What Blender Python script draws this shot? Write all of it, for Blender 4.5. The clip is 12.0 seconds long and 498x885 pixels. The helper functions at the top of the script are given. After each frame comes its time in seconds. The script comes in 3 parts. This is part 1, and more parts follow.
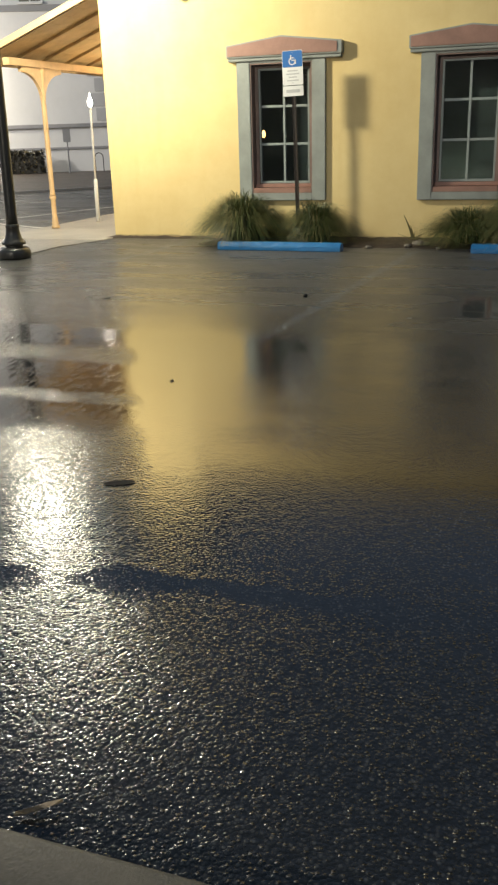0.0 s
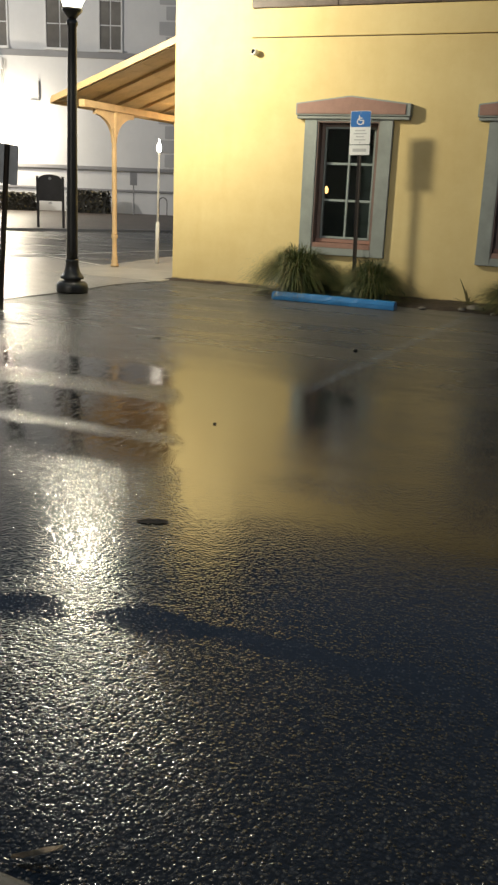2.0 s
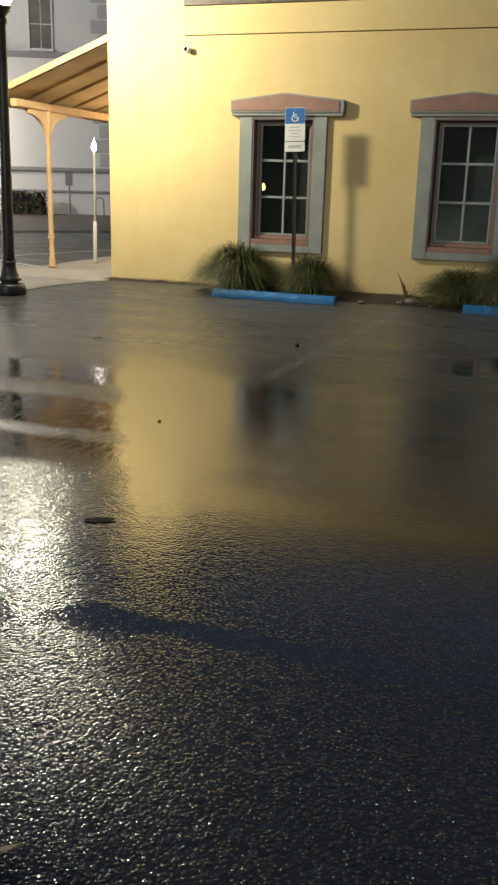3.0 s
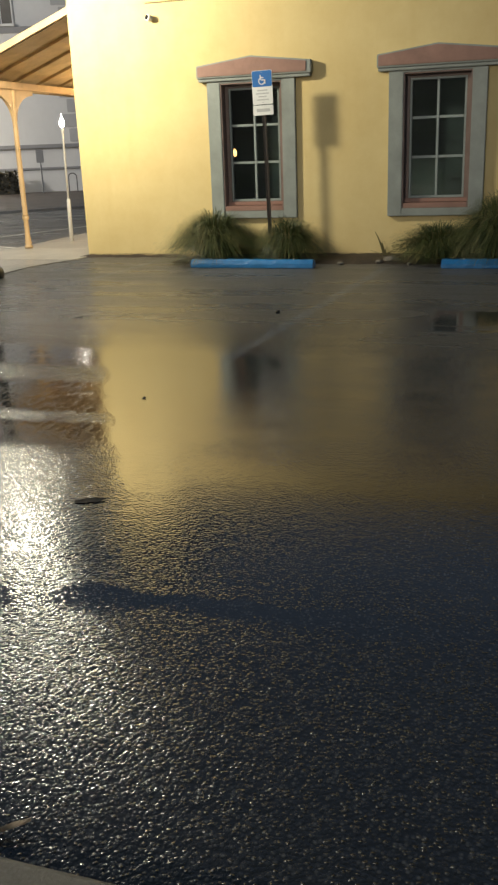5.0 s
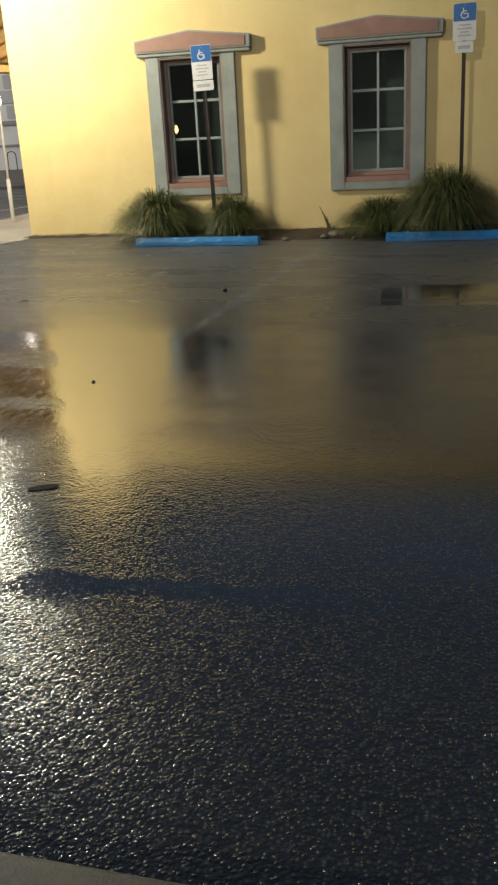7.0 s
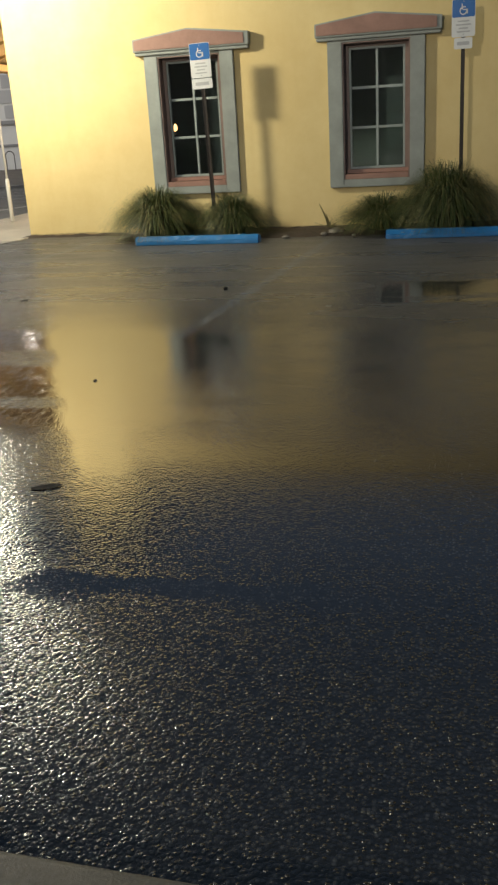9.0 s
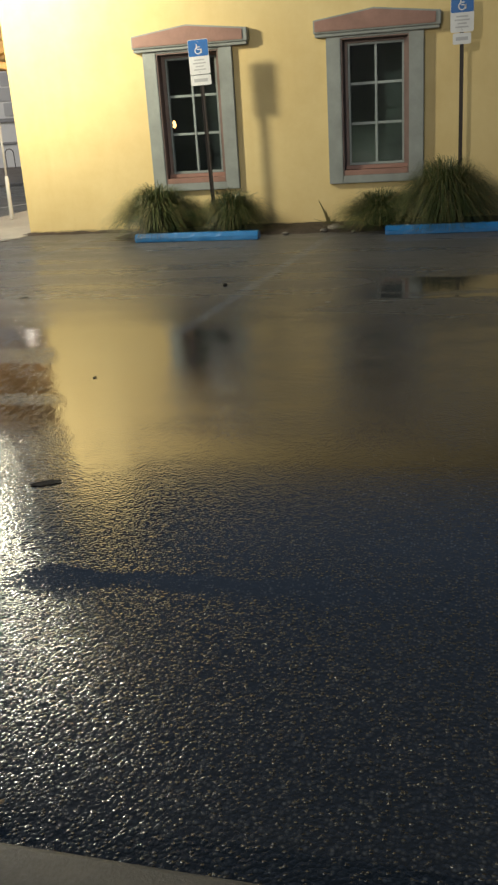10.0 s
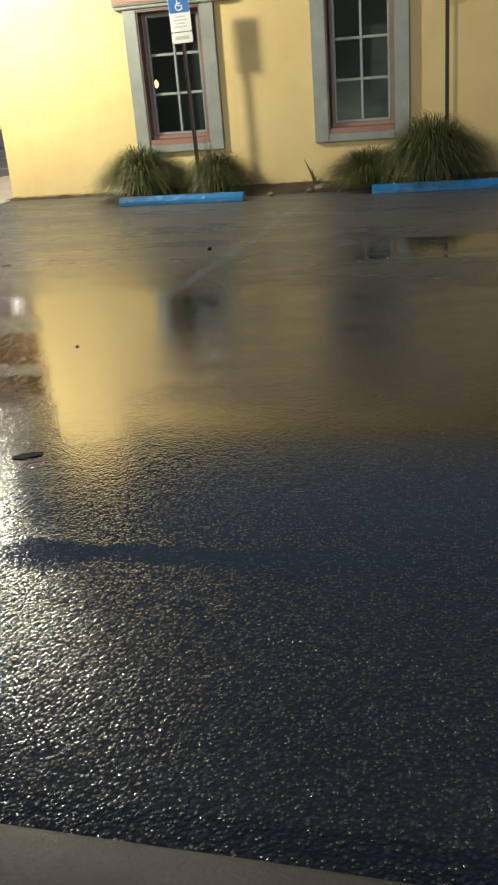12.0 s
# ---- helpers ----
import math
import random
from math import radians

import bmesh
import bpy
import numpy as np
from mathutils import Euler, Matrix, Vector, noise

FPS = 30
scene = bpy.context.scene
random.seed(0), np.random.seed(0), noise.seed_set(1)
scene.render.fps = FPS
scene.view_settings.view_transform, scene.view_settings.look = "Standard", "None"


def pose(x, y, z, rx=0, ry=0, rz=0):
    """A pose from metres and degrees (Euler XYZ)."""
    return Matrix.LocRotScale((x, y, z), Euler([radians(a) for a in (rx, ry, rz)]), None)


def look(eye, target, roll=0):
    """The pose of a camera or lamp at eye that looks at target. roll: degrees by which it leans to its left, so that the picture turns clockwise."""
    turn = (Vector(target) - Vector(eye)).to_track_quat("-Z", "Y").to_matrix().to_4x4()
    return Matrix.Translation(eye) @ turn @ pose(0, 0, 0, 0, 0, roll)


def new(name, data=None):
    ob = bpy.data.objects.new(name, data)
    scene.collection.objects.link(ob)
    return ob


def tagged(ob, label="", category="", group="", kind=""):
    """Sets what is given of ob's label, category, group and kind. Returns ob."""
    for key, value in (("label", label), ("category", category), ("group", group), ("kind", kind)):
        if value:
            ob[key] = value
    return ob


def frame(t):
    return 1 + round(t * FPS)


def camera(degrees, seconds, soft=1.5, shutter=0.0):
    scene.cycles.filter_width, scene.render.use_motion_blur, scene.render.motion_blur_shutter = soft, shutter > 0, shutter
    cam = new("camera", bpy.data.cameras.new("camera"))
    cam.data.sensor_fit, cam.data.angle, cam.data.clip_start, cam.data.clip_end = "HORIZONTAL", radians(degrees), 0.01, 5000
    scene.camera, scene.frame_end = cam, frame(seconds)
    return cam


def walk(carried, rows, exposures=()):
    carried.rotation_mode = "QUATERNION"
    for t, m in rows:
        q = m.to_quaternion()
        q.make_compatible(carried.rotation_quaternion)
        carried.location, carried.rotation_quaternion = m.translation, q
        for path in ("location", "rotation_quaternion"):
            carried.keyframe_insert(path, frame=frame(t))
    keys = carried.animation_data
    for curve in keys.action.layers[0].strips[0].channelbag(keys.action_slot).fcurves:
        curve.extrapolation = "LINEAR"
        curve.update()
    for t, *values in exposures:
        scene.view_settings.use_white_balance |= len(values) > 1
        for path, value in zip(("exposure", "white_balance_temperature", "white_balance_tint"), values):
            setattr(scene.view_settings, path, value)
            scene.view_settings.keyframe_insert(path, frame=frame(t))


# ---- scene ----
cam = camera(31.4, 12.0, soft=2.4)

PATH = [
    (0, (6.917, -13.568, 1.625), (6.302, -11.785, 0.960), -1.72),
    (0.5, (6.903, -13.558, 1.630), (6.240, -11.782, 0.992), -0.41),
    (1, (6.891, -13.532, 1.615), (6.208, -11.753, 1.008), 0.72),
    (1.5, (6.875, -13.553, 1.595), (6.176, -11.768, 1.022), 1.60),
    (2, (6.892, -13.514, 1.595), (6.182, -11.730, 1.036), 2.35),
    (2.5, (6.897, -13.512, 1.590), (6.215, -11.713, 1.044), 2.03),
    (3, (6.902, -13.538, 1.581), (6.308, -11.712, 1.023), 1.55),
    (5, (6.959, -13.572, 1.619), (6.387, -11.762, 0.989), -2.18),
    (5.5, (6.954, -13.591, 1.632), (6.457, -11.767, 0.977), -2.01),
    (6, (6.966, -13.590, 1.640), (6.483, -11.775, 0.954), -2.76),
    (6.5, (6.973, -13.600, 1.647), (6.487, -11.787, 0.955), -2.90),
    (7, (6.975, -13.595, 1.650), (6.508, -11.775, 0.965), -3.15),
    (9, (6.956, -13.588, 1.643), (6.489, -11.769, 0.955), -3.53),
    (9.5, (6.951, -13.586, 1.639), (6.479, -11.771, 0.945), -3.54),
    (10, (6.969, -13.600, 1.639), (6.500, -11.784, 0.945), -3.79),
    (10.5, (6.979, -13.597, 1.636), (6.533, -11.776, 0.940), -4.50),
    (11, (6.992, -13.592, 1.637), (6.544, -11.774, 0.935), -4.88),
    (11.5, (7.008, -13.588, 1.642), (6.557, -11.777, 0.923), -4.79),
    (12, (7.020, -13.556, 1.655), (6.566, -11.769, 0.881), -4.80),
]
walk(cam, [(t, look(eye, target, roll)) for t, eye, target, roll in PATH],
     exposures=[(0, 0.15), (0.5, -0.13), (1.5, -0.33), (2, -0.35), (3, -0.26), (5, -0.18), (5.5, -0.1), (6, 0.26), (6.5, 0.02), (7, -0.02), (9.5, -0.02), (10.5, 0.08), (11.5, 0.16), (12, 0.36)])

# ---- world and light ----
LAMP = Vector((-0.31, -2.55, 4.10))
WARM = (1.0, 0.95, 0.735)

world = bpy.data.worlds.new("dusk_sky")
scene.world = world
world.use_nodes = True
wt = world.node_tree
wt.nodes.clear()
w_out = wt.nodes.new("ShaderNodeOutputWorld")
w_bg = wt.nodes.new("ShaderNodeBackground")
w_tc = wt.nodes.new("ShaderNodeTexCoord")
w_sep = wt.nodes.new("ShaderNodeSeparateXYZ")
w_ramp = wt.nodes.new("ShaderNodeValToRGB")
w_ramp.color_ramp.elements[0].position, w_ramp.color_ramp.elements[0].color = 0.0, (0.32, 0.295, 0.29, 1)
w_ramp.color_ramp.elements[1].position, w_ramp.color_ramp.elements[1].color = 0.85, (0.060, 0.096, 0.132, 1)
mid_stop = w_ramp.color_ramp.elements.new(0.42)
mid_stop.color = (0.125, 0.185, 0.285, 1)
low_stop = w_ramp.color_ramp.elements.new(0.24)
low_stop.color = (0.225, 0.228, 0.235, 1)
w_bg.inputs["Strength"].default_value = 1.05
wt.links.new(w_tc.outputs["Generated"], w_sep.inputs[0])
wt.links.new(w_sep.outputs["Z"], w_ramp.inputs[0])
wt.links.new(w_ramp.outputs[0], w_bg.inputs["Color"])
wt.links.new(w_bg.outputs[0], w_out.inputs[0])


def lamp(name, place, watts, colour, radius):
    data = bpy.data.lights.new(name, "POINT")
    data.energy, data.color, data.shadow_soft_size = watts, colour, radius
    ob = new(name, data)
    ob.location = place
    return ob


lamp("street_lamp_light", LAMP + Vector((0.078, 0, 0)), 1160, WARM, 0.21)
# unseen fill light added behind the viewer to lift the whole wall
lamp("rear_fill_light", (1.0, -24.0, 6.5), 3600, (1.0, 0.93, 0.79), 0.2)

# ---- materials ----


class Mat:
    """A small builder of node materials."""

    def __init__(self, name):
        self.m = bpy.data.materials.new(name)
        self.m.use_nodes = True
        self.t = self.m.node_tree
        self.b = self.t.nodes["Principled BSDF"]
        self.pos = None

    def node(self, kind, **values):
        n = self.t.nodes.new(kind)
        for k, v in values.items():
            n.inputs[k.replace("_", " ")].default_value = v
        return n

    def link(self, a, b):
        self.t.links.new(a, b)

    def coords(self, scale=(1, 1, 1)):
        tc = self.t.nodes.new("ShaderNodeNewGeometry")
        mp = self.t.nodes.new("ShaderNodeMapping")
        mp.inputs["Scale"].default_value = scale
        self.link(tc.outputs["Position"], mp.inputs["Vector"])
        return mp.outputs[0]

    def noise(self, scale, detail=4, rough=0.6, stretch=(1, 1, 1)):
        n = self.node("ShaderNodeTexNoise", Scale=scale, Detail=detail, Roughness=rough)
        self.link(self.coords(stretch), n.inputs["Vector"])
        return n.outputs["Fac"]

    def voronoi(self, scale, stretch=(1, 1, 1)):
        n = self.node("ShaderNodeTexVoronoi", Scale=scale)
        self.link(self.coords(stretch), n.inputs["Vector"])
        return n.outputs["Distance"]

    def ramp(self, fac, *stops):
        r = self.t.nodes.new("ShaderNodeValToRGB")
        e = r.color_ramp.elements
        while len(e) < len(stops):
            e.new(0.5)
        for el, (p, c) in zip(e, stops):
            el.position = p
            el.color = (c, c, c, 1) if isinstance(c, (int, float)) else (*c, 1)
        self.link(fac, r.inputs[0])
        return r.outputs[0]

    def math(self, op, a, b=None):
        n = self.t.nodes.new("ShaderNodeMath")
        n.operation = op
        for i, v in enumerate((a, b)):
            if v is None:
                continue
            if isinstance(v, (int, float)):
                n.inputs[i].default_value = v
            else:
                self.link(v, n.inputs[i])
        return n.outputs[0]

    def mix(self, fac, a, b):
        n = self.t.nodes.new("ShaderNodeMix")
        n.data_type = "RGBA"
        for i, v in ((0, fac), (6, a), (7, b)):
            if isinstance(v, (int, float)):
                n.inputs[i].default_value = v
            elif isinstance(v, tuple):
                n.inputs[i].default_value = (*v, 1)
            else:
                self.link(v, n.inputs[i])
        return n.outputs[2]

    def bump(self, height, strength, distance, base=None):
        n = self.t.nodes.new("ShaderNodeBump")
        n.inputs["Distance"].default_value = distance
        if isinstance(strength, (int, float)):
            n.inputs["Strength"].default_value = strength
        else:
            self.link(strength, n.inputs["Strength"])
        self.link(height, n.inputs["Height"])
        if base:
            self.link(base, n.inputs["Normal"])
        return n.outputs[0]

    def set(self, **values):
        for k, v in values.items():
            s = self.b.inputs[k.replace("_", " ")]
            if isinstance(v, (int, float)):
                s.default_value = v
            elif isinstance(v, tuple):
                s.default_value = (*v, 1)
            else:
                self.link(v, s)
        return self


def painted(name, colour, rough=0.55, grain=60, amount=0.12, bump=0.15, stain=1.2, dist=0.002, metal=0.0, coat=0.0):
    """Paint or plaster: blotches, fine grain and relief."""
    m = Mat(name)
    big = m.noise(stain, 5, 0.65)
    fine = m.noise(grain, 3, 0.6)
    dark = tuple(c * (1 - 2 * amount) for c in colour)
    light = tuple(min(1, c * (1 + amount)) for c in colour)
    c = m.mix(m.ramp(big, (0.3, 0.0), (0.7, 1.0)), dark, light)
    c = m.mix(m.math("MULTIPLY", m.ramp(fine, (0.45, 0.0), (0.8, 1.0)), 0.25), c, dark)
    m.set(Base_Color=c, Roughness=m.ramp(fine, (0.2, rough * 0.8), (0.8, min(1, rough * 1.2))), Metallic=metal, Normal=m.bump(fine, bump, dist))
    if coat:
        m.set(Coat_Weight=coat, Coat_Roughness=0.08)
    return m.m


def stucco():
    m = Mat("yellow_stucco")
    big = m.noise(0.6, 6, 0.7)
    runs = m.noise(2.2, 5, 0.6, (1.6, 1.6, 0.12))
    fine = m.noise(55, 4, 0.7)
    trowel = m.noise(7, 5, 0.55)
    c = m.mix(m.ramp(big, (0.35, 0.0), (0.68, 1.0)), (0.66, 0.495, 0.215), (0.75, 0.595, 0.285))
    c = m.mix(m.math("MULTIPLY", m.ramp(runs, (0.52, 0.0), (0.8, 1.0)), 0.17), c, (0.55, 0.36, 0.12))
    c = m.mix(m.math("MULTIPLY", m.ramp(fine, (0.55, 0.0), (0.8, 1.0)), 0.18), c, (0.60, 0.42, 0.16))
    # splashed dirt along the foot of the wall
    sep = m.t.nodes.new("ShaderNodeSeparateXYZ")
    m.link(m.coords(), sep.inputs[0])
    edge = m.math("ADD", sep.outputs["Z"], m.math("MULTIPLY", m.math("SUBTRACT", trowel, 0.5), 0.05))
    splash = m.ramp(edge, (0.040, 1.0), (0.058, 0.0))
    c = m.mix(m.math("MULTIPLY", splash, 0.75), c, (0.20, 0.13, 0.07))
    n = m.bump(trowel, 0.35, 0.012)
    n = m.bump(fine, 0.35, 0.003, n)
    m.set(Base_Color=c, Roughness=0.72, Normal=n)
    return m.m


def wet_asphalt(name="wet_asphalt", paint=None):
    """Wet asphalt: stone grain under a film of water that fills the low places."""
    m = Mat(name)
    sep = m.t.nodes.new("ShaderNodeSeparateXYZ")
    m.link(m.coords(), sep.inputs[0])
    X, Y = sep.outputs["X"], sep.outputs["Y"]
    wob = m.noise(0.55, 5, 0.6)
    wob2 = m.noise(2.6, 4, 0.6)
    y = m.math("ADD", Y, m.math("ADD", m.math("MULTIPLY", m.math("SUBTRACT", wob, 0.5), 0.30), m.math("MULTIPLY", m.math("SUBTRACT", wob2, 0.5), 0.12)))
    y2 = m.math("ADD", Y, m.math("MULTIPLY", m.math("SUBTRACT", wob2, 0.5), 0.35))
    # how far water stands over the stones, along the fall of the lot (y from -16 to 4)
    def at(v):
        return (v + 16) / 20
    ys = m.math("DIVIDE", m.math("ADD", y, 16), 20)
    ys2 = m.math("DIVIDE", m.math("ADD", y2, 16), 20)
    # bands of standing water and bare stone west of the stalls, a broader film to the east
    film_w = m.ramp(ys, (at(-11.9), 0.36), (at(-11.3), 0.26), (at(-10.75), 0.62), (at(-10.55), 0.76), (at(-10.1), 0.70), (at(-9.6), 0.58), (at(-9.3), 0.56), (at(-9.10), 0.88), (at(-8.80), 0.92), (at(-8.72), 0.34), (at(-8.62), 0.34),
                    (at(-8.52), 0.93), (at(-7.80), 0.93), (at(-7.68), 0.26), (at(-7.38), 0.26), (at(-7.26), 0.93), (at(-6.66), 0.92), (at(-6.52), 0.46), (at(-4.9), 0.44), (at(-4.5), 0.62), (at(-1.0), 0.55))
    film_e = m.ramp(ys, (at(-11.9), 0.22), (at(-11.5), 0.24), (at(-11.05), 0.48), (at(-10.5), 0.74), (at(-9.9), 0.85), (at(-9.5), 0.93), (at(-6.9), 0.94), (at(-6.3), 0.64), (at(-5.6), 0.56), (at(-1.0), 0.52))
    bend = m.math("MULTIPLY", m.math("MAXIMUM", m.math("SUBTRACT", 5.35, X), 0.0), 0.35)
    gys = m.math("DIVIDE", m.math("ADD", m.math("ADD", y2, bend), 16), 20)
    gully = m.ramp(gys, (at(-11.06), 0.0), (at(-10.88), 0.86), (at(-10.76), 0.86), (at(-10.58), 0.0))
    # the gully thins out to the east
    gx = m.ramp(m.math("DIVIDE", X, 20), (0.19, 0.6), (0.24, 1.0), (0.30, 0.95), (0.36, 0.72))
    gully = m.math("MULTIPLY", gully, gx)
    streak = m.noise(1.1, 5, 0.62, (0.35, 1.6, 1))
    patch = m.ramp(streak, (0.36, 0.0), (0.66, 1.0))
    # no real ridge: the change is laid along the wall corner's reflection
    crest = m.math("ADD", X, m.math("MULTIPLY", Y, 0.5))
    side = m.ramp(m.math("ADD", crest, m.math("MULTIPLY", m.math("SUBTRACT", wob2, 0.5), 0.22)), (0.04, 0.0), (0.22, 1.0))
    film = m.math("ADD", m.math("MULTIPLY", film_e, side), m.math("MULTIPLY", film_w, m.math("SUBTRACT", 1.0, side)))
    film = m.math("SUBTRACT", film, m.math("MULTIPLY", patch, m.ramp(ys, (at(-9.2), 0.0), (at(-8.6), 0.03), (at(-6.8), 0.06), (at(-6.2), 0.20), (at(-2.0), 0.25))))
    # water caught between coarse lumps on the bare bands
    coarse = m.noise(13, 4, 0.7, (1.6, 0.5, 1))
    west = m.math("MULTIPLY", m.math("SUBTRACT", 1.0, side), m.ramp(ys, (at(-9.4), 0.0), (at(-8.7), 1.0), (at(-6.2), 1.0), (at(-5.2), 0.3)))
    film = m.math("ADD", film, m.math("MULTIPLY", m.math("MULTIPLY", m.math("SUBTRACT", coarse, 0.52), west), 1.5))
    # and thin, uneven streaks across the broad film
    east = m.ramp(m.math("DIVIDE", m.math("ADD", X, m.math("SUBTRACT", wob2, 0.5)), 10), (0.47, 0.0), (0.57, 1.0))
    thin = m.math("MULTIPLY", m.math("MULTIPLY", side, east), m.ramp(ys, (at(-9.6), 0.0), (at(-8.6), 0.6), (at(-5.9), 1.0), (at(-5.6), 0.0)))
    film = m.math("ADD", film, m.math("MULTIPLY", m.math("MULTIPLY", m.math("SUBTRACT", m.noise(3.2, 5, 0.68, (0.6, 1.3, 1)), 0.54), thin), 0.95))
    # the eastern half is drier and paler
    film = m.math("SUBTRACT", film, m.math("MULTIPLY", east, m.ramp(ys, (at(-9.5), 0.0), (at(-9.1), 0.17), (at(-6.5), 0.19), (at(-6.0), 0.0))))
    # broken puddle before the second stall
    puddle = m.ramp(ys2, (at(-5.75), 0.0), (at(-5.55), 1.0), (at(-4.55), 1.0), (at(-4.3), 0.0))
    puddle = m.math("MULTIPLY", puddle, m.ramp(m.math("DIVIDE", X, 10), (0.56, 0.0), (0.62, 1.0)))
    puddle = m.math("MULTIPLY", puddle, m.ramp(m.noise(2.1, 4, 0.6, (0.5, 1.2, 1)), (0.32, 0.60), (0.47, 0.97)))
    film = m.math("MAXIMUM", film, puddle)
    film = m.math("MINIMUM", m.math("MAXIMUM", m.math("MAXIMUM", film, gully), 0.0), 0.98)
    dry = m.math("SUBTRACT", 1.0, film)

    cells = m.node("ShaderNodeTexVoronoi", Scale=78.0)
    m.link(m.coords(), cells.inputs["Vector"])
    stone = cells.outputs["Distance"]
    shade = m.t.nodes.new("ShaderNodeSeparateColor")
    m.link(cells.outputs["Color"], shade.inputs[0])
    tops = m.ramp(stone, (0.10, 1.0), (0.60, 0.0))
    grit = m.noise(84, 2, 0.5)
    lump = m.noise(34, 3, 0.55)
    broad = m.noise(1.6, 5, 0.6)
    h = m.math("ADD", m.math("MULTIPLY", stone, -0.62), m.math("MULTIPLY", grit, 0.42))
    h = m.math("ADD", h, m.math("MULTIPLY", lump, 0.85))
    h = m.math("ADD", h, m.math("MULTIPLY", m.noise(15, 3, 0.5), 1.1))
    c = m.mix(m.ramp(broad, (0.3, 0.0), (0.7, 1.0)), (0.010, 0.010, 0.0105), (0.017, 0.017, 0.017))
    chip = m.math("MULTIPLY", tops, m.math("POWER", shade.outputs[0], 2.0))
    c = m.mix(chip, c, (0.09, 0.088, 0.082))
    # paler asphalt by the wall, with lamplight partly put into its grey
    pale_lit = m.ramp(ys, (at(-6.7), 0.0), (at(-5.6), 0.65), (at(-2.5), 1.0))
    pale_lit = m.math("MAXIMUM", pale_lit, m.math("MULTIPLY", east, m.ramp(ys, (at(-9.4), 0.0), (at(-8.6), 0.34), (at(-6.7), 0.48), (at(-6.0), 0.62))))
    # standing water covers the paler stone
    pale_lit = m.math("MULTIPLY", pale_lit, m.ramp(film, (0.78, 1.0), (0.90, 0.1)))
    c = m.mix(pale_lit, c, m.mix(streak, (0.060, 0.059, 0.056), (0.115, 0.112, 0.106)))
    if paint:
        worn = m.ramp(m.noise(14, 5, 0.7), (0.42, 0.0), (0.66, 0.62))
        c = m.mix(worn, c, paint)
    # scattered stones that stand out of the film
    proud = m.math("MULTIPLY", m.ramp(stone, (0.05, 1.0), (0.50, 0.0)), m.ramp(shade.outputs[2], (0.70, 0.0), (0.85, 1.0)))
    n = m.bump(h, m.math("ADD", m.math("MULTIPLY", dry, 0.96), 0.02), 0.0037)
    tips = m.math("MULTIPLY", m.math("MAXIMUM", m.math("SUBTRACT", dry, 0.24), 0.0), 1.8)
    worn_w = m.math("MULTIPLY", m.math("SUBTRACT", 1.0, side), m.ramp(ys, (at(-10.8), 0.7), (at(-10.0), 1.0), (at(-9.0), 2.0), (at(-6.5), 1.4), (at(-5.6), 0.0)))
    tips = m.math("ADD", tips, m.math("MULTIPLY", m.math("MULTIPLY", worn_w, m.ramp(film, (0.74, 1.0), (0.88, 0.0))), 0.32))
    n = m.bump(proud, m.math("MINIMUM", tips, 1.0), 0.0028, n)
    n = m.bump(m.noise(9, 3, 0.5), m.math("MULTIPLY", dry, 0.25), 0.004, n)
    # coarse worn lumps on the bare bands between the puddles
    bare = m.math("MULTIPLY", m.ramp(film, (0.32, 1.0), (0.60, 0.0)), m.ramp(ys, (at(-9.4), 0.0), (at(-8.9), 1.0), (at(-6.6), 1.0), (at(-5.6), 0.0)))
    n = m.bump(coarse, bare, 0.009, n)
    rough = m.math("ADD", m.math("MULTIPLY", dry, m.math("SUBTRACT", 0.17, m.math("MULTIPLY", west, 0.10))), 0.04)
    rough = m.math("ADD", rough, m.math("MULTIPLY", m.math("MULTIPLY", pale_lit, m.math("ADD", patch, 0.9)), 0.14))
    m.set(Base_Color=c, Roughness=rough, Normal=n, IOR=1.40)
    m.set(Specular_IOR_Level=m.math("SUBTRACT", 0.62, m.math("MULTIPLY", pale_lit, 0.50)))
    return m.m


def glassy(name, tint=(0.9, 0.95, 0.95)):
    m = Mat(name)
    m.set(Base_Color=tint, Roughness=m.ramp(m.noise(5, 3, 0.5), (0.3, 0.01), (0.8, 0.06)), Transmission_Weight=1.0, IOR=1.45)
    return m.m


def glow(name, colour, strength):
    m = Mat(name)
    m.set(Base_Color=(0.8, 0.8, 0.75), Emission_Color=colour, Emission_Strength=strength)
    return m.m


def grass_mat(name, dark, light):
    m = Mat(name)
    info = m.t.nodes.new("ShaderNodeNewGeometry")
    c = m.mix(info.outputs["Random Per Island"], dark, light)
    c = m.mix(m.math("MULTIPLY", m.ramp(info.outputs["Random Per Island"], (0.80, 0.0), (0.86, 1.0)), 0.8), c, (0.24, 0.19, 0.08))
    m.set(Base_Color=c, Roughness=0.45)
    return m.m


STUCCO = stucco()
ASPHALT = wet_asphalt()
CONCRETE = painted("wet_concrete", (0.44, 0.405, 0.34), 0.38, 80, 0.16, 0.4, 0.9, 0.003)
WET_WALK = painted("soaked_concrete", (0.29, 0.268, 0.23), 0.30, 80, 0.2, 0.4, 1.4, 0.003)
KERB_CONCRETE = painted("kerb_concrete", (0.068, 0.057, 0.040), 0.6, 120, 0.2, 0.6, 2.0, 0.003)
TRIM_GREY = painted("blue_grey_trim_paint", (0.275, 0.295, 0.27), 0.5, 45, 0.10, 0.2, 3)
TRIM_PINK = painted("salmon_trim_paint", (0.31, 0.170, 0.128), 0.55, 45, 0.12, 0.2, 3)
SASH_PAINT = painted("grey_sash_paint", (0.26, 0.30, 0.285), 0.45, 60, 0.08, 0.1, 4)
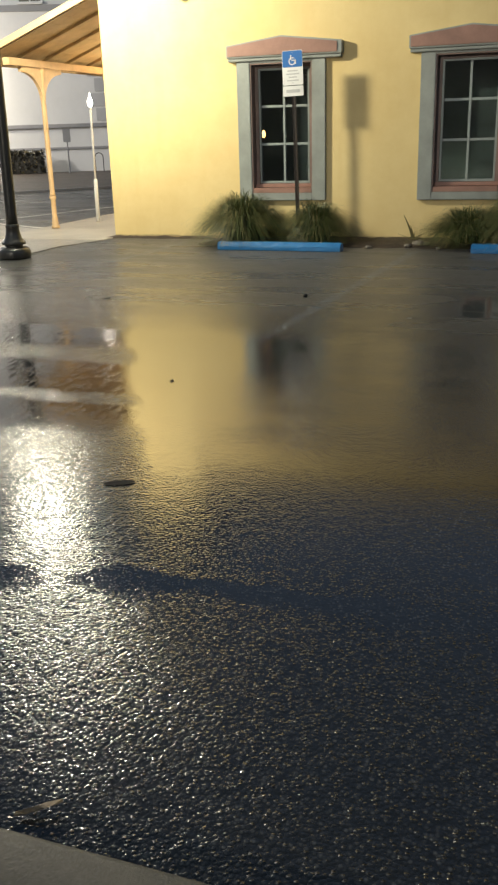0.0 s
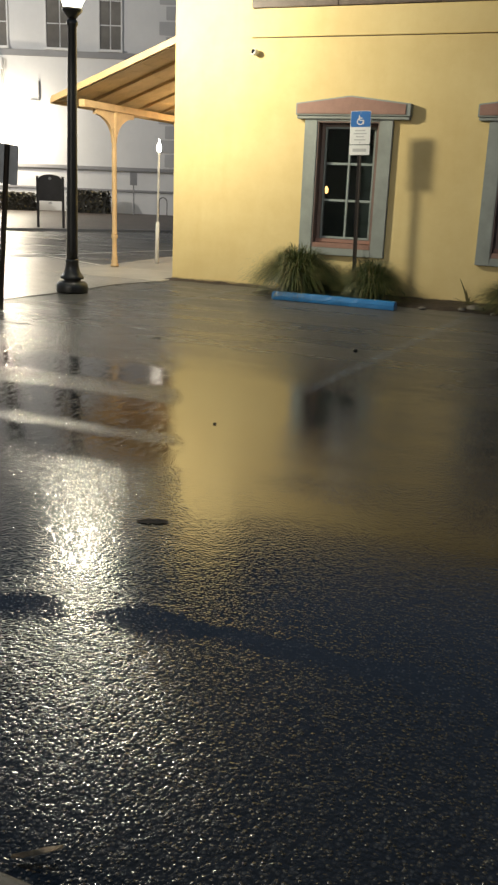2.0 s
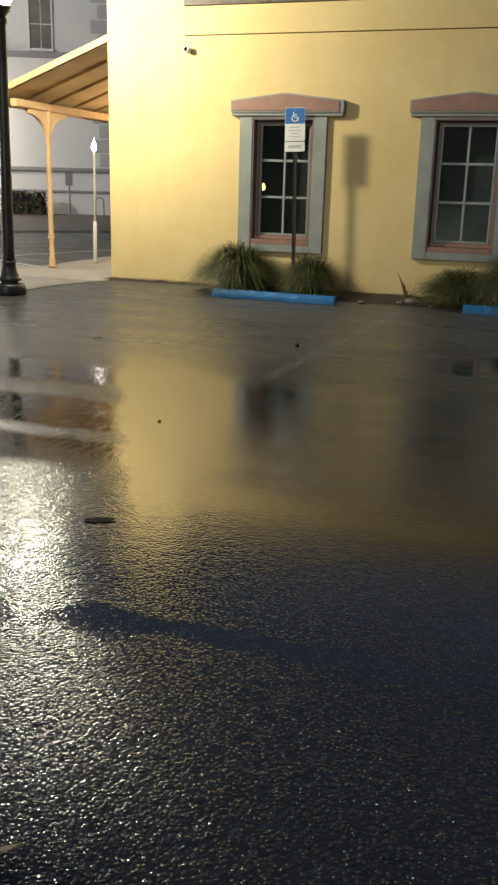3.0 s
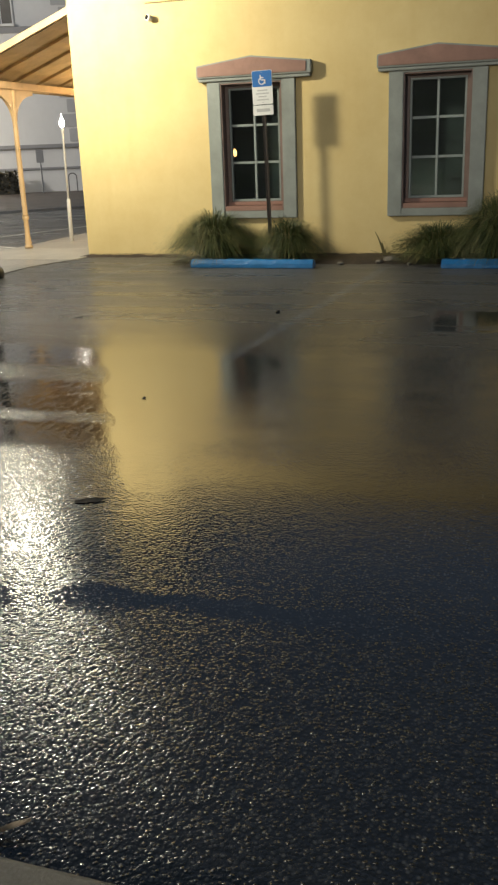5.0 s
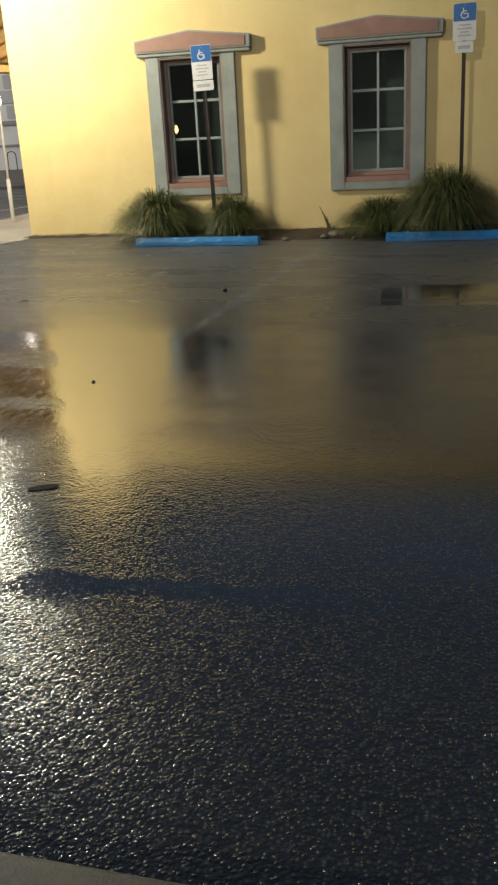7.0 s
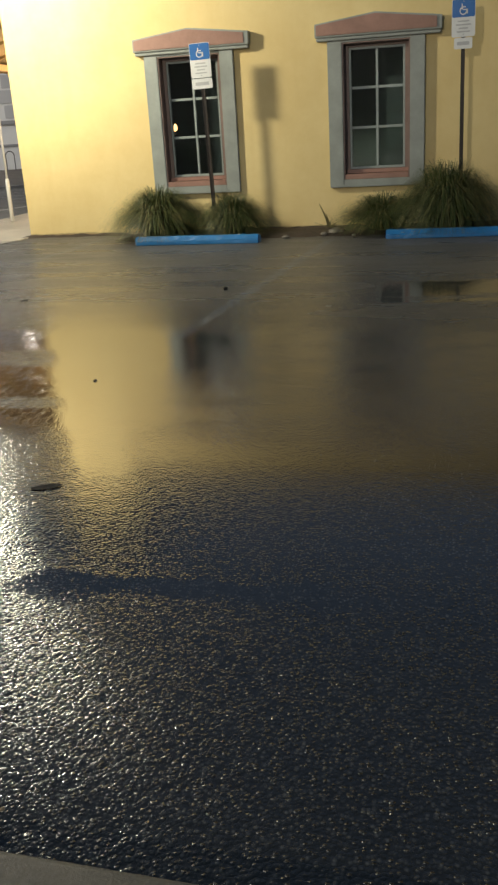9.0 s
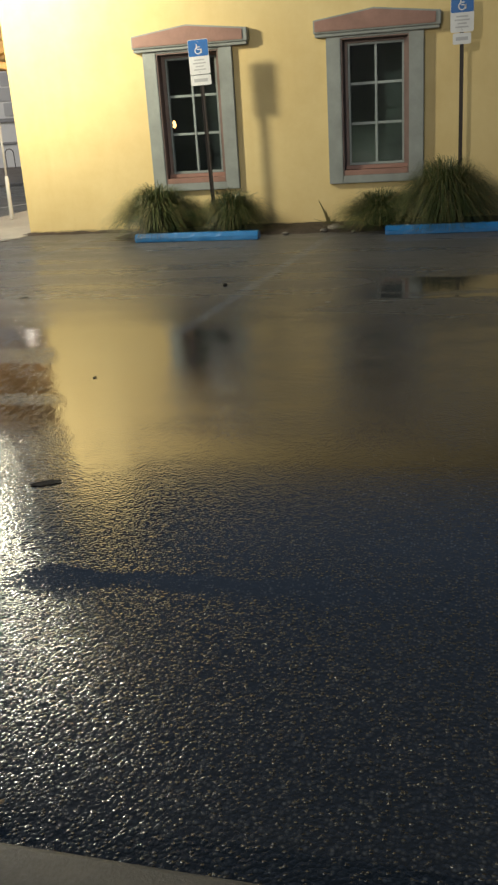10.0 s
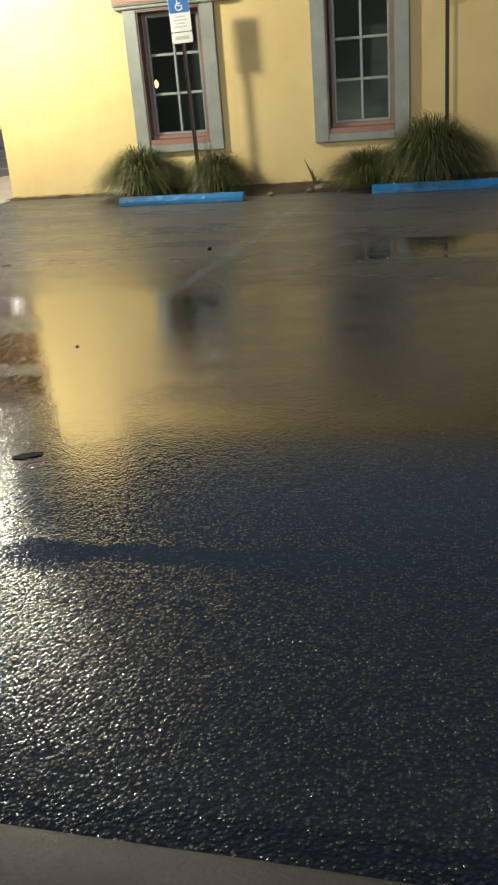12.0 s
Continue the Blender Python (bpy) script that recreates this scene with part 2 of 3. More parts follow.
SASH_BROWN = painted("brown_pink_jamb_paint", (0.22, 0.15, 0.125), 0.55, 45, 0.12, 0.2, 3)
COPING = painted("brown_metal_coping", (0.13, 0.095, 0.075), 0.5, 30, 0.2, 0.3, 5)
BLUE_PAINT = painted("blue_kerb_paint", (0.014, 0.17, 0.42), 0.38, 70, 0.09, 0.4, 6, 0.003, 0, 0.3)
SIGN_BLUE = painted("sign_blue", (0.01, 0.13, 0.42), 0.35, 40, 0.05, 0.03, 5)
SIGN_WHITE = painted("sign_white", (0.72, 0.72, 0.70), 0.4, 40, 0.05, 0.03, 5)
SIGN_INK = painted("sign_grey_print", (0.46, 0.46, 0.46), 0.5, 40, 0.05, 0.03, 5)
SIGN_BACK = painted("dull_aluminium", (0.40, 0.41, 0.42), 0.5, 60, 0.1, 0.1, 4, 0.001, 0.0)
POST_BLACK = painted("dark_brown_post_paint", (0.028, 0.017, 0.009), 0.45, 50, 0.2, 0.2, 5)
IRON_BLACK = painted("black_cast_iron", (0.020, 0.019, 0.015), 0.42, 40, 0.2, 0.25, 6, 0.002, 0, 0.35)
CREAM_WOOD = painted("cream_porch_paint", (0.64, 0.43, 0.22), 0.5, 50, 0.10, 0.15, 3)
AWNING_UNDER = painted("tan_porch_boards", (0.60, 0.43, 0.22), 0.55, 40, 0.12, 0.2, 3)
AWNING_TOP = painted("pale_metal_roofing", (0.5, 0.46, 0.40), 0.4, 30, 0.1, 0.1, 2, 0.002, 0.3)
WHITE_POST = painted("white_post_paint", (0.78, 0.77, 0.74), 0.45, 50, 0.08, 0.1, 4)
LINE_PAINT = painted("worn_white_line_paint", (0.72, 0.71, 0.68), 0.6, 25, 0.12, 0.5, 6, 0.002)
STALL_PAINT = wet_asphalt("faded_stall_paint", (0.17, 0.21, 0.26))
SOIL = painted("wet_mulch", (0.045, 0.030, 0.020), 0.7, 60, 0.35, 1.0, 9, 0.012)
STONE = painted("pale_rock", (0.19, 0.165, 0.13), 0.7, 40, 0.2, 0.6, 8, 0.006)
LEAF_DRY = painted("dry_leaf", (0.58, 0.48, 0.35), 0.6, 90, 0.3, 0.4, 20)
LEAF_DARK = painted("sodden_leaf", (0.012, 0.011, 0.008), 0.85, 90, 0.3, 0.4, 20)
FAR_WALL = painted("white_far_stucco", (0.66, 0.66, 0.66), 0.7, 6, 0.05, 0.2, 0.25)
FAR_TRIM = painted("grey_far_trim", (0.27, 0.27, 0.28), 0.6, 6, 0.08, 0.2, 0.5)
QUOIN = painted("pale_grey_quoin", (0.45, 0.45, 0.46), 0.65, 6, 0.06, 0.2, 0.5)
FAR_GLASS = painted("dark_far_panes", (0.19, 0.18, 0.165), 0.15, 3, 0.2, 0.05, 0.5)
BRICK_WALK = painted("wet_brick_walk", (0.085, 0.062, 0.048), 0.5, 12, 0.25, 0.3, 0.8, 0.004)
BOARD_DARK = painted("dark_board_paint", (0.035, 0.032, 0.035), 0.4, 30, 0.2, 0.1, 3)
BACKDROP = painted("plain_backdrop_paint", (0.22, 0.22, 0.21), 0.8, 4, 0.1, 0.1, 0.3)
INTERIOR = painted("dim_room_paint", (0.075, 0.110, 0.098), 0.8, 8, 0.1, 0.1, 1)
GLASS = glassy("window_glass")
GLOBE = glow("lamp_globe", (1.0, 0.86, 0.60), 45)
BULB = glow("warm_bulb", (1.0, 0.50, 0.16), 4)
POST_GLOBE = glow("post_light_globe", (1.0, 0.93, 0.78), 22)
GRASS = grass_mat("wet_ornamental_grass", (0.020, 0.036, 0.009), (0.095, 0.115, 0.032))
HEDGE = grass_mat("clipped_hedge", (0.022, 0.020, 0.014), (0.055, 0.050, 0.035))
CAMERA_WHITE = painted("white_plastic", (0.75, 0.72, 0.66), 0.4, 50, 0.05, 0.05, 5)
LENS_BLACK = painted("black_plastic", (0.01, 0.01, 0.01), 0.2, 50, 0.05, 0.05, 5)

# ---- mesh helpers ----


def part(name, bm, material, parent=None, label="", smooth=False):
    me = bpy.data.meshes.new(name)
    bmesh.ops.recalc_face_normals(bm, faces=bm.faces)
    bm.to_mesh(me)
    bm.free()
    me.materials.append(material)
    if smooth:
        for p in me.polygons:
            p.use_smooth = True
    ob = new(name, me)
    if parent:
        ob.parent = parent
    if label:
        tagged(ob, label)
    return ob


def empty(name, place=(0, 0, 0), turn=0.0, tilt=(0.0, 0.0)):
    ob = new(name)
    ob.empty_display_size = 0.1
    ob.matrix_basis = pose(*place, tilt[0], tilt[1], turn)
    return ob


def box(bm, x0, x1, y0, y1, z0, z1, bevel=0.0):
    r = bmesh.ops.create_cube(bm, size=1.0)
    for v in r["verts"]:
        v.co = Vector((x0 + (v.co.x + 0.5) * (x1 - x0), y0 + (v.co.y + 0.5) * (y1 - y0), z0 + (v.co.z + 0.5) * (z1 - z0)))
    if bevel:
        edges = list({e for v in r["verts"] for e in v.link_edges})
        bmesh.ops.bevel(bm, geom=edges, offset=bevel, segments=2, affect="EDGES", clamp_overlap=True)
    return bm


def boxes(*rows, bevel=0.0):
    bm = bmesh.new()
    for r in rows:
        box(bm, *r, bevel=bevel)
    return bm


def prism(outline, y0, y1, bevel=0.0):
    """A flat outline in x, z carried from y0 to y1."""
    bm = bmesh.new()
    a = [bm.verts.new((x, y0, z)) for x, z in outline]
    b = [bm.verts.new((x, y1, z)) for x, z in outline]
    bm.faces.new(a)
    bm.faces.new(b[::-1])
    n = len(a)
    for i in range(n):
        bm.faces.new((a[i], b[i], b[(i + 1) % n], a[(i + 1) % n]))
    if bevel:
        bmesh.ops.bevel(bm, geom=list(bm.edges), offset=bevel, segments=2, affect="EDGES", clamp_overlap=True)
    return bm


def lathe(profile, sides=28, cx=0.0, cy=0.0):
    """A turned form from (radius, height) pairs."""
    bm = bmesh.new()
    rings = []
    for r, z in profile:
        rings.append([bm.verts.new((cx + r * math.cos(2 * math.pi * i / sides), cy + r * math.sin(2 * math.pi * i / sides), z)) for i in range(sides)])
    for a, b in zip(rings, rings[1:]):
        for i in range(sides):
            bm.faces.new((a[i], a[(i + 1) % sides], b[(i + 1) % sides], b[i]))
    bm.faces.new(rings[0][::-1])
    bm.faces.new(rings[-1])
    return bm


def ring(r0, r1, y0, y1, cx, cz, a0=0.0, a1=360.0, sides=24):
    """A flat ring (or part of one) in x, z with depth along y."""
    bm = bmesh.new()
    full = a1 - a0 >= 360
    n = sides if full else sides + 1
    cols = []
    for i in range(n):
        a = radians(a0 + (a1 - a0) * i / sides)
        c, s = math.cos(a), math.sin(a)
        cols.append([bm.verts.new((cx + r * c, y, cz + r * s)) for r, y in ((r0, y0), (r1, y0), (r1, y1), (r0, y1))])
    for i in range(n if full else n - 1):
        p, q = cols[i], cols[(i + 1) % n]
        for k in range(4):
            bm.faces.new((p[k], p[(k + 1) % 4], q[(k + 1) % 4], q[k]))
    return bm


# ---- ground ----


def graded(name, stops, material):
    """One level sheet, finer towards the middle."""
    bm = bmesh.new()
    grid = [[bm.verts.new((x, y, 0)) for x in stops] for y in stops]
    for p, q in zip(grid, grid[1:]):
        for k in range(len(stops) - 1):
            bm.faces.new((p[k], p[k + 1], q[k + 1], q[k]))
    return part(name, bm, material)


ground = graded("ground", (-1500, -300, -80, -30, -15, -5, 5, 15, 30, 80, 300, 1500), ASPHALT)
tagged(ground, "dark wet asphalt of a parking lot with shallow puddles", "ground", kind="structure")


# walk where the viewer stands, with its kerb
def kerb_y(x):
    return -12.206 - 0.025 * (x - 6.2)


def swept(profile, x0, x1, step=0.1):
    """A profile of (offset, height) pairs carried along the kerb's line."""
    bm = bmesh.new()
    last = None
    for k in range(int(round((x1 - x0) / step)) + 1):
        x = x0 + k * step
        cur = [bm.verts.new((x, kerb_y(x) + o, z + 0.003 * noise.noise((x * 3.1, o * 9, z * 7)))) for o, z in profile]
        if last:
            for p in range(len(profile) - 1):
                bm.faces.new((last[p], last[p + 1], cur[p + 1], cur[p]))
        last = cur
    return bm


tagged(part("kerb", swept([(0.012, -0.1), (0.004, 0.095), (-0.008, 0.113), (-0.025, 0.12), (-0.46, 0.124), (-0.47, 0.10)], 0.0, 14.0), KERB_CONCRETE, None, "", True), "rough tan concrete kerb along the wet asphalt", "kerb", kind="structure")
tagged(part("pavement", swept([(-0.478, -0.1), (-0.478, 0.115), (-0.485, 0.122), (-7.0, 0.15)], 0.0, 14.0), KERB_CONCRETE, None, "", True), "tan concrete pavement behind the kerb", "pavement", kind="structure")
# walk along the west side of the building, in slabs
walk_base = empty("pavement_west")
tagged(walk_base, "pale wet concrete walk beside the yellow building", "pavement", kind="structure")
for i in range(12):
    y0 = -0.42 + i * 1.5
    part("slab", boxes((-2.15, -0.004, y0, y0 + 1.494, -0.1, 0.014), bevel=0.008), CONCRETE, walk_base)

# the same walk turns west round the corner, past the street lamp to the street's edge line
def flag(outline, z0=-0.1, z1=0.010):
    bm = bmesh.new()
    low = [bm.verts.new((x, y, z0)) for x, y in outline]
    top = [bm.verts.new((x, y, z1)) for x, y in outline]
    bm.faces.new(low[::-1])
    bm.faces.new(top)
    for k in range(len(low)):
        n = (k + 1) % len(low)
        bm.faces.new((low[k], low[n], top[n], top[k]))
    return bm


for outline in (((-0.03, -0.43), (-2.154, -0.43), (-2.154, -1.30), (-0.33, -1.30)),
                ((-0.33, -1.306), (-2.154, -1.306), (-2.154, -2.50), (-0.36, -2.50)),
                ((-0.36, -2.506), (-2.154, -2.506), (-2.154, -4.2), (-0.62, -4.2)),
                ((-2.160, -0.43), (-2.160, 1.14), (-4.02, 2.05), (-4.95, -0.43)),
                ((-2.160, -0.436), (-4.96, -0.436), (-5.85, -2.50), (-2.160, -2.50)),
                ((-2.160, -2.506), (-5.86, -2.506), (-6.4, -4.2), (-2.160, -4.2))):
    part("slab", flag(outline), WET_WALK, walk_base)


def line(name, a, b, width, material, label, z=0.0007):
    a, b = Vector((*a, 0)), Vector((*b, 0))
    d = (b - a).normalized()
    s = Vector((-d.y, d.x, 0)) * width / 2
    bm = bmesh.new()
    rng = random.Random(hash((round(a.x, 2), round(b.y, 2))) % 1000)
    steps = max(2, int((b - a).length / 0.12))
    top = []
    for i in range(steps + 1):
        p = a.lerp(b, i / steps)
        top.append((p + s * rng.uniform(0.86, 1.05), p - s * rng.uniform(0.86, 1.05)))
    for (p, q), (r, t) in zip(top, top[1:]):
        bm.faces.new([bm.verts.new((v.x, v.y, z)) for v in (p, q, t, r)])
    bmesh.ops.remove_doubles(bm, verts=bm.verts, dist=0.0005)
    return tagged(part(name, bm, material), label, "road marking", kind="structure")


line("parking_line", (5.13, -1.3), (4.70, -6.9), 0.13, STALL_PAINT, "worn white stall line on wet asphalt")
line("parking_line", (1.47, -0.45), (1.28, -2.9), 0.10, STALL_PAINT, "worn white stall line on wet asphalt")
line("street_line", (-6.7, -5.0), (-2.0, 8.9), 0.13, LINE_PAINT, "white edge line of the street", 0.005)
line("street_line", (-4.15, 2.3), (-2.0, 1.22), 0.12, LINE_PAINT, "white line from the street to the walk", 0.005)

# ---- yellow building ----
W_CENTRES = (2.915, 5.648)
OPEN_HALF, OPEN_Z0, OPEN_Z1 = 0.49, 0.69, 2.56
EAST, NORTH, WALL_TOP = 15.0, 15.0, 3.72


def facade():
    rows = []
    x = 0.0
    for c in W_CENTRES:
        rows.append((x, c - OPEN_HALF, 0.0, 0.30, -0.1, WALL_TOP))
        rows.append((c - OPEN_HALF, c + OPEN_HALF, 0.0, 0.30, -0.1, OPEN_Z0))
        rows.append((c - OPEN_HALF, c + OPEN_HALF, 0.0, 0.30, OPEN_Z1, WALL_TOP))
        x = c + OPEN_HALF
    rows.append((x, EAST, 0.0, 0.30, -0.1, WALL_TOP))
    return boxes(*rows)


wall_s = tagged(part("wall_south", facade(), STUCCO), "yellow stucco wall with two sash windows", "wall", kind="structure")
wall_w = tagged(part("wall_west", boxes((0.0, 0.30, 0.304, NORTH, -0.1, WALL_TOP)), STUCCO), "yellow stucco side wall under a porch roof", "wall", kind="structure")
tagged(part("wall_east", boxes((EAST - 0.3, EAST, 0.304, NORTH, -0.1, WALL_TOP)), STUCCO), "yellow stucco end wall", "wall", kind="structure")
tagged(part("wall_north", boxes((0.304, EAST - 0.304, NORTH - 0.3, NORTH, -0.1, WALL_TOP)), STUCCO), "yellow stucco back wall", "wall", kind="structure")
# parapet: raised pier at the corner, long cornice band beside it
pier = part("parapet_pier", boxes((-0.002, 1.30, -0.003, 0.34, WALL_TOP - 0.02, 4.72), bevel=0.006), STUCCO)
tagged(pier, "yellow stucco corner pier of the parapet", "wall", kind="structure")
cornice = part("cornice", boxes((1.304, EAST, -0.035, 0.30, WALL_TOP + 0.012, 4.125), bevel=0.006), STUCCO)
tagged(cornice, "yellow stucco cornice band along the parapet", "cornice", kind="structure")
groove = part("cornice_groove", boxes((1.304, EAST, 0.02, 0.29, WALL_TOP - 0.006, WALL_TOP + 0.02)), COPING)
tagged(groove, "dark shadow joint below the cornice band", "trim", kind="structure")
coping = tagged(empty("coping"), "weathered brown metal coping on the parapet", "trim", kind="structure")
xx = 1.31
rng = random.Random(5)
while xx < EAST - 0.1:
    w = rng.uniform(1.1, 1.5)
    part("coping_section", boxes((xx, min(EAST, xx + w - 0.004), -0.085, 0.33, 4.127 + rng.uniform(0.0, 0.008), 4.29 + rng.uniform(-0.012, 0.016)), bevel=0.008), COPING, coping)
    xx += w
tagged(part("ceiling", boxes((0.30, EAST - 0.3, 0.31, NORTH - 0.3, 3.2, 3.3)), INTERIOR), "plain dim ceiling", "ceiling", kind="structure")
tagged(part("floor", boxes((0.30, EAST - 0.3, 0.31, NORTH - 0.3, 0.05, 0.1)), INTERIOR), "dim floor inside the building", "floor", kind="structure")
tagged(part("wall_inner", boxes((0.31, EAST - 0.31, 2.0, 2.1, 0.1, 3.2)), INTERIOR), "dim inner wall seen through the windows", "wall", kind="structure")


def frame_boxes(c, half_o, z0o, z1o, half_i, z0i, z1i, y0, y1, bevel=0.004):
    return boxes((c - half_o, c - half_i, y0, y1, z0o, z1o), (c + half_i, c + half_o, y0, y1, z0o, z1o),
                 (c - half_i, c + half_i, y0, y1, z0o, z0i), (c - half_i, c + half_i, y0, y1, z1i, z1o), bevel=bevel)


def window(name, c, slide=0.0):
    win = tagged(empty(name, (c, 0, 0)), "tall six-pane sash window with a grey surround and salmon lintel", "window", kind="structure")
    # plaster surround, proud of the wall
    part("surround", frame_boxes(0, 0.68, 0.59, 2.575, 0.475, 0.70, 2.55, -0.065, 0.0, 0.008), TRIM_GREY, win, "blue-grey painted surround")
    # jamb lining and inner salmon frame
    part("jamb", frame_boxes(0, 0.489, 0.692, 2.558, 0.455, 0.72, 2.53, -0.05, 0.20, 0.004), SASH_BROWN, win, "brownish salmon jamb lining")
    part("window_frame", frame_boxes(0, 0.452, 0.722, 2.528, 0.398, 0.834, 2.485, 0.095, 0.185, 0.006), SASH_BROWN, win)
    part("window_sill", prism([(-0.455, 0.70), (0.455, 0.70), (0.455, 0.775), (-0.455, 0.775)], -0.055, 0.10, 0.006), TRIM_PINK, win, "salmon painted sill")
    part("bottom_rail", prism([(-0.452, 0.78), (0.452, 0.78), (0.452, 0.832), (-0.452, 0.832)], 0.06, 0.092, 0.004), TRIM_PINK, win, "salmon painted bottom rail")
    part("sash", frame_boxes(0, 0.396, 0.836, 2.483, 0.368, 0.868, 2.455, 0.11, 0.165, 0.004), SASH_PAINT, win, "grey painted sash")
    part("muntin", boxes((-0.017, 0.017, 0.115, 0.16, 0.868, 2.455), bevel=0.004), SASH_PAINT, win)
    for z in (1.410, 1.950):
        for s in (-1, 1):
            part("muntin", boxes((min(s * 0.018, s * 0.367), max(s * 0.018, s * 0.367), 0.118, 0.157, z - 0.018, z + 0.018), bevel=0.004), SASH_PAINT, win)
    for z0, z1 in ((0.868, 1.392), (1.428, 1.932), (1.968, 2.455)):
        for s in (-1, 1):
            g = part("pane", boxes((min(s * 0.019, s * 0.367), max(s * 0.019, s * 0.367), 0.134, 0.140, z0, z1)), GLASS, win)
            g.visible_shadow = False
    # low gabled lintel with a moulded lower edge
    lint = part("lintel", prism([(-0.845, 2.625), (0.905, 2.625), (0.905, 2.80), (0.0, 2.905), (-0.845, 2.80)], -0.125, 0.0, 0.008), TRIM_GREY, win, "grey body of the gabled lintel")
    lint.location.x = slide
    part("lintel_face", prism([(-0.822, 2.648), (0.838, 2.648), (0.838, 2.783), (0.0, 2.884), (-0.822, 2.783)], -0.138, -0.1262, 0.005), TRIM_PINK, lint, "salmon painted face")
    part("lintel_moulding", prism([(-0.83, 2.580), (0.89, 2.580), (0.89, 2.622), (-0.83, 2.622)], -0.10, -0.001, 0.008), TRIM_GREY, lint)
    return win


for i, c in enumerate(W_CENTRES):
    window(f"window_{i + 1}", c, (0.03, 0.0)[i])

# small warm lamp inside, seen through the first window
sconce = tagged(empty("wall_light", (2.50, 0.38, 1.552)), "small warm light burning inside the dark room", "lamp")
part("bulb", lathe([(0.005, -0.05), (0.024, -0.035), (0.032, 0.0), (0.026, 0.035), (0.012, 0.06), (0.004, 0.066)], 14), BULB, sconce, "glowing warm bulb", True)
part("holder", boxes((-0.012, 0.012, -0.14, -0.01, -0.095, -0.07), (-0.02, 0.02, -0.02, 0.02, -0.105, -0.062), bevel=0.003), POST_BLACK, sconce)

# bullet security camera
cctv = tagged(empty("security_camera", (1.37, 0, 3.52), 20), "small white bullet security camera on the wall", "camera")
part("mount", lathe([(0.045, 0.0), (0.045, 0.012), (0.018, 0.02), (0.018, 0.075)], 16), CAMERA_WHITE, cctv).matrix_basis = pose(0, -0.002, 0, 90, 0, -20)
b = part("camera_body", lathe([(0.02, -0.05), (0.044, -0.035), (0.050, 0.0), (0.048, 0.02), (0.046, 0.035), (0.036, 0.038)], 18), CAMERA_WHITE, cctv, "", True)
b.matrix_basis = pose(-0.02, -0.09, -0.005, 80, 0, -40)
l = part("lens", lathe([(0.033, 0.0), (0.033, 0.006), (0.02, 0.009)], 16), LENS_BLACK, cctv, "black lens")
l.matrix_basis = b.matrix_basis @ pose(0, 0, 0.0382)

# ---- porch roof on the west side ----
porch = tagged(empty("porch_roof"), "sloping tan porch roof on turned cream posts beside the yellow wall", "porch")
PY0, PY1 = 0.06, 13.5


def slope_z(x, lift=0.0):
    return 3.745 + (x + 0.004) * (3.745 - 2.865) / 2.33 + lift


def sloped(x0, x1, y0, y1, low, high):
    bm = bmesh.new()
    v = [bm.verts.new((x, y, slope_z(x, d))) for y in (y0, y1) for x, d in ((x0, low), (x1, low), (x1, high), (x0, high))]
    for f in ((0, 1, 2, 3), (7, 6, 5, 4), (0, 4, 5, 1), (1, 5, 6, 2), (2, 6, 7, 3), (3, 7, 4, 0)):
        bm.faces.new([v[i] for i in f])
    return bm


part("roof_sheet", sloped(-2.37, -0.006, PY0, PY1, 0.0, 0.03), AWNING_TOP, porch, "pale metal roofing")
for i in range(16):
    y0 = PY0 + 0.03 + i * 0.84
    part("rafter", sloped(-2.28, -0.008, y0, y0 + 0.07, -0.07, -0.004), AWNING_UNDER, porch)
for i in range(9):
    x0 = -2.30 + i * 0.255
    part("soffit_board", sloped(x0, x0 + 0.250, PY0 + 0.01, PY1 - 0.02, -0.022, -0.001), AWNING_UNDER, porch)
part("verge_board", sloped(-2.36, -0.006, PY0 - 0.035, PY0 - 0.004, -0.06, 0.045), CREAM_WOOD, porch, "cream verge board")
part("eave_board", sloped(-2.40, -2.372, PY0, PY1, -0.06, 0.03), AWNING_UNDER, porch)
part("beam", boxes((-1.86, -1.74, PY0 + 0.03, PY1 - 0.1, 2.74, 2.86), bevel=0.008), CREAM_WOOD, porch, "cream eave beam")


def bracket(s):
    """A curved brace between post and beam."""
    out = [(0.045, 2.22)]
    out += [(0.045 + 0.62 * (1 - math.cos(a)), 2.22 + 0.44 * math.sin(a)) for a in [i * math.pi / 20 for i in range(11)]]
    out += [(0.045 + 0.62, 2.738), (0.045, 2.738)]
    bm = prism([(s * x, z) for x, z in out], -0.03, 0.03)
    return bm


for py in (1.15, 4.2, 7.3, 10.4):
    post = tagged(empty("porch_post", (-1.80, py, 0.022)), "slim turned cream porch post on the walk", "post", "porch posts")
    part("shaft", lathe([(0.058, 0.57), (0.046, 0.62), (0.046, 1.5), (0.044, 2.35), (0.06, 2.40), (0.06, 2.43), (0.05, 2.46), (0.062, 2.60), (0.062, 2.716)], 18), CREAM_WOOD, post, "", True)
    part("base", lathe([(0.076, 0.0), (0.076, 0.045), (0.052, 0.06), (0.068, 0.10), (0.050, 0.13), (0.060, 0.16), (0.046, 0.20), (0.043, 0.50), (0.062, 0.53), (0.062, 0.568)], 18), CREAM_WOOD, post, "", True)
    for s in (-1, 1):
        part("brace", bracket(s), CREAM_WOOD, post).matrix_basis = pose(0, 0, -0.022, 0, 0, 90)

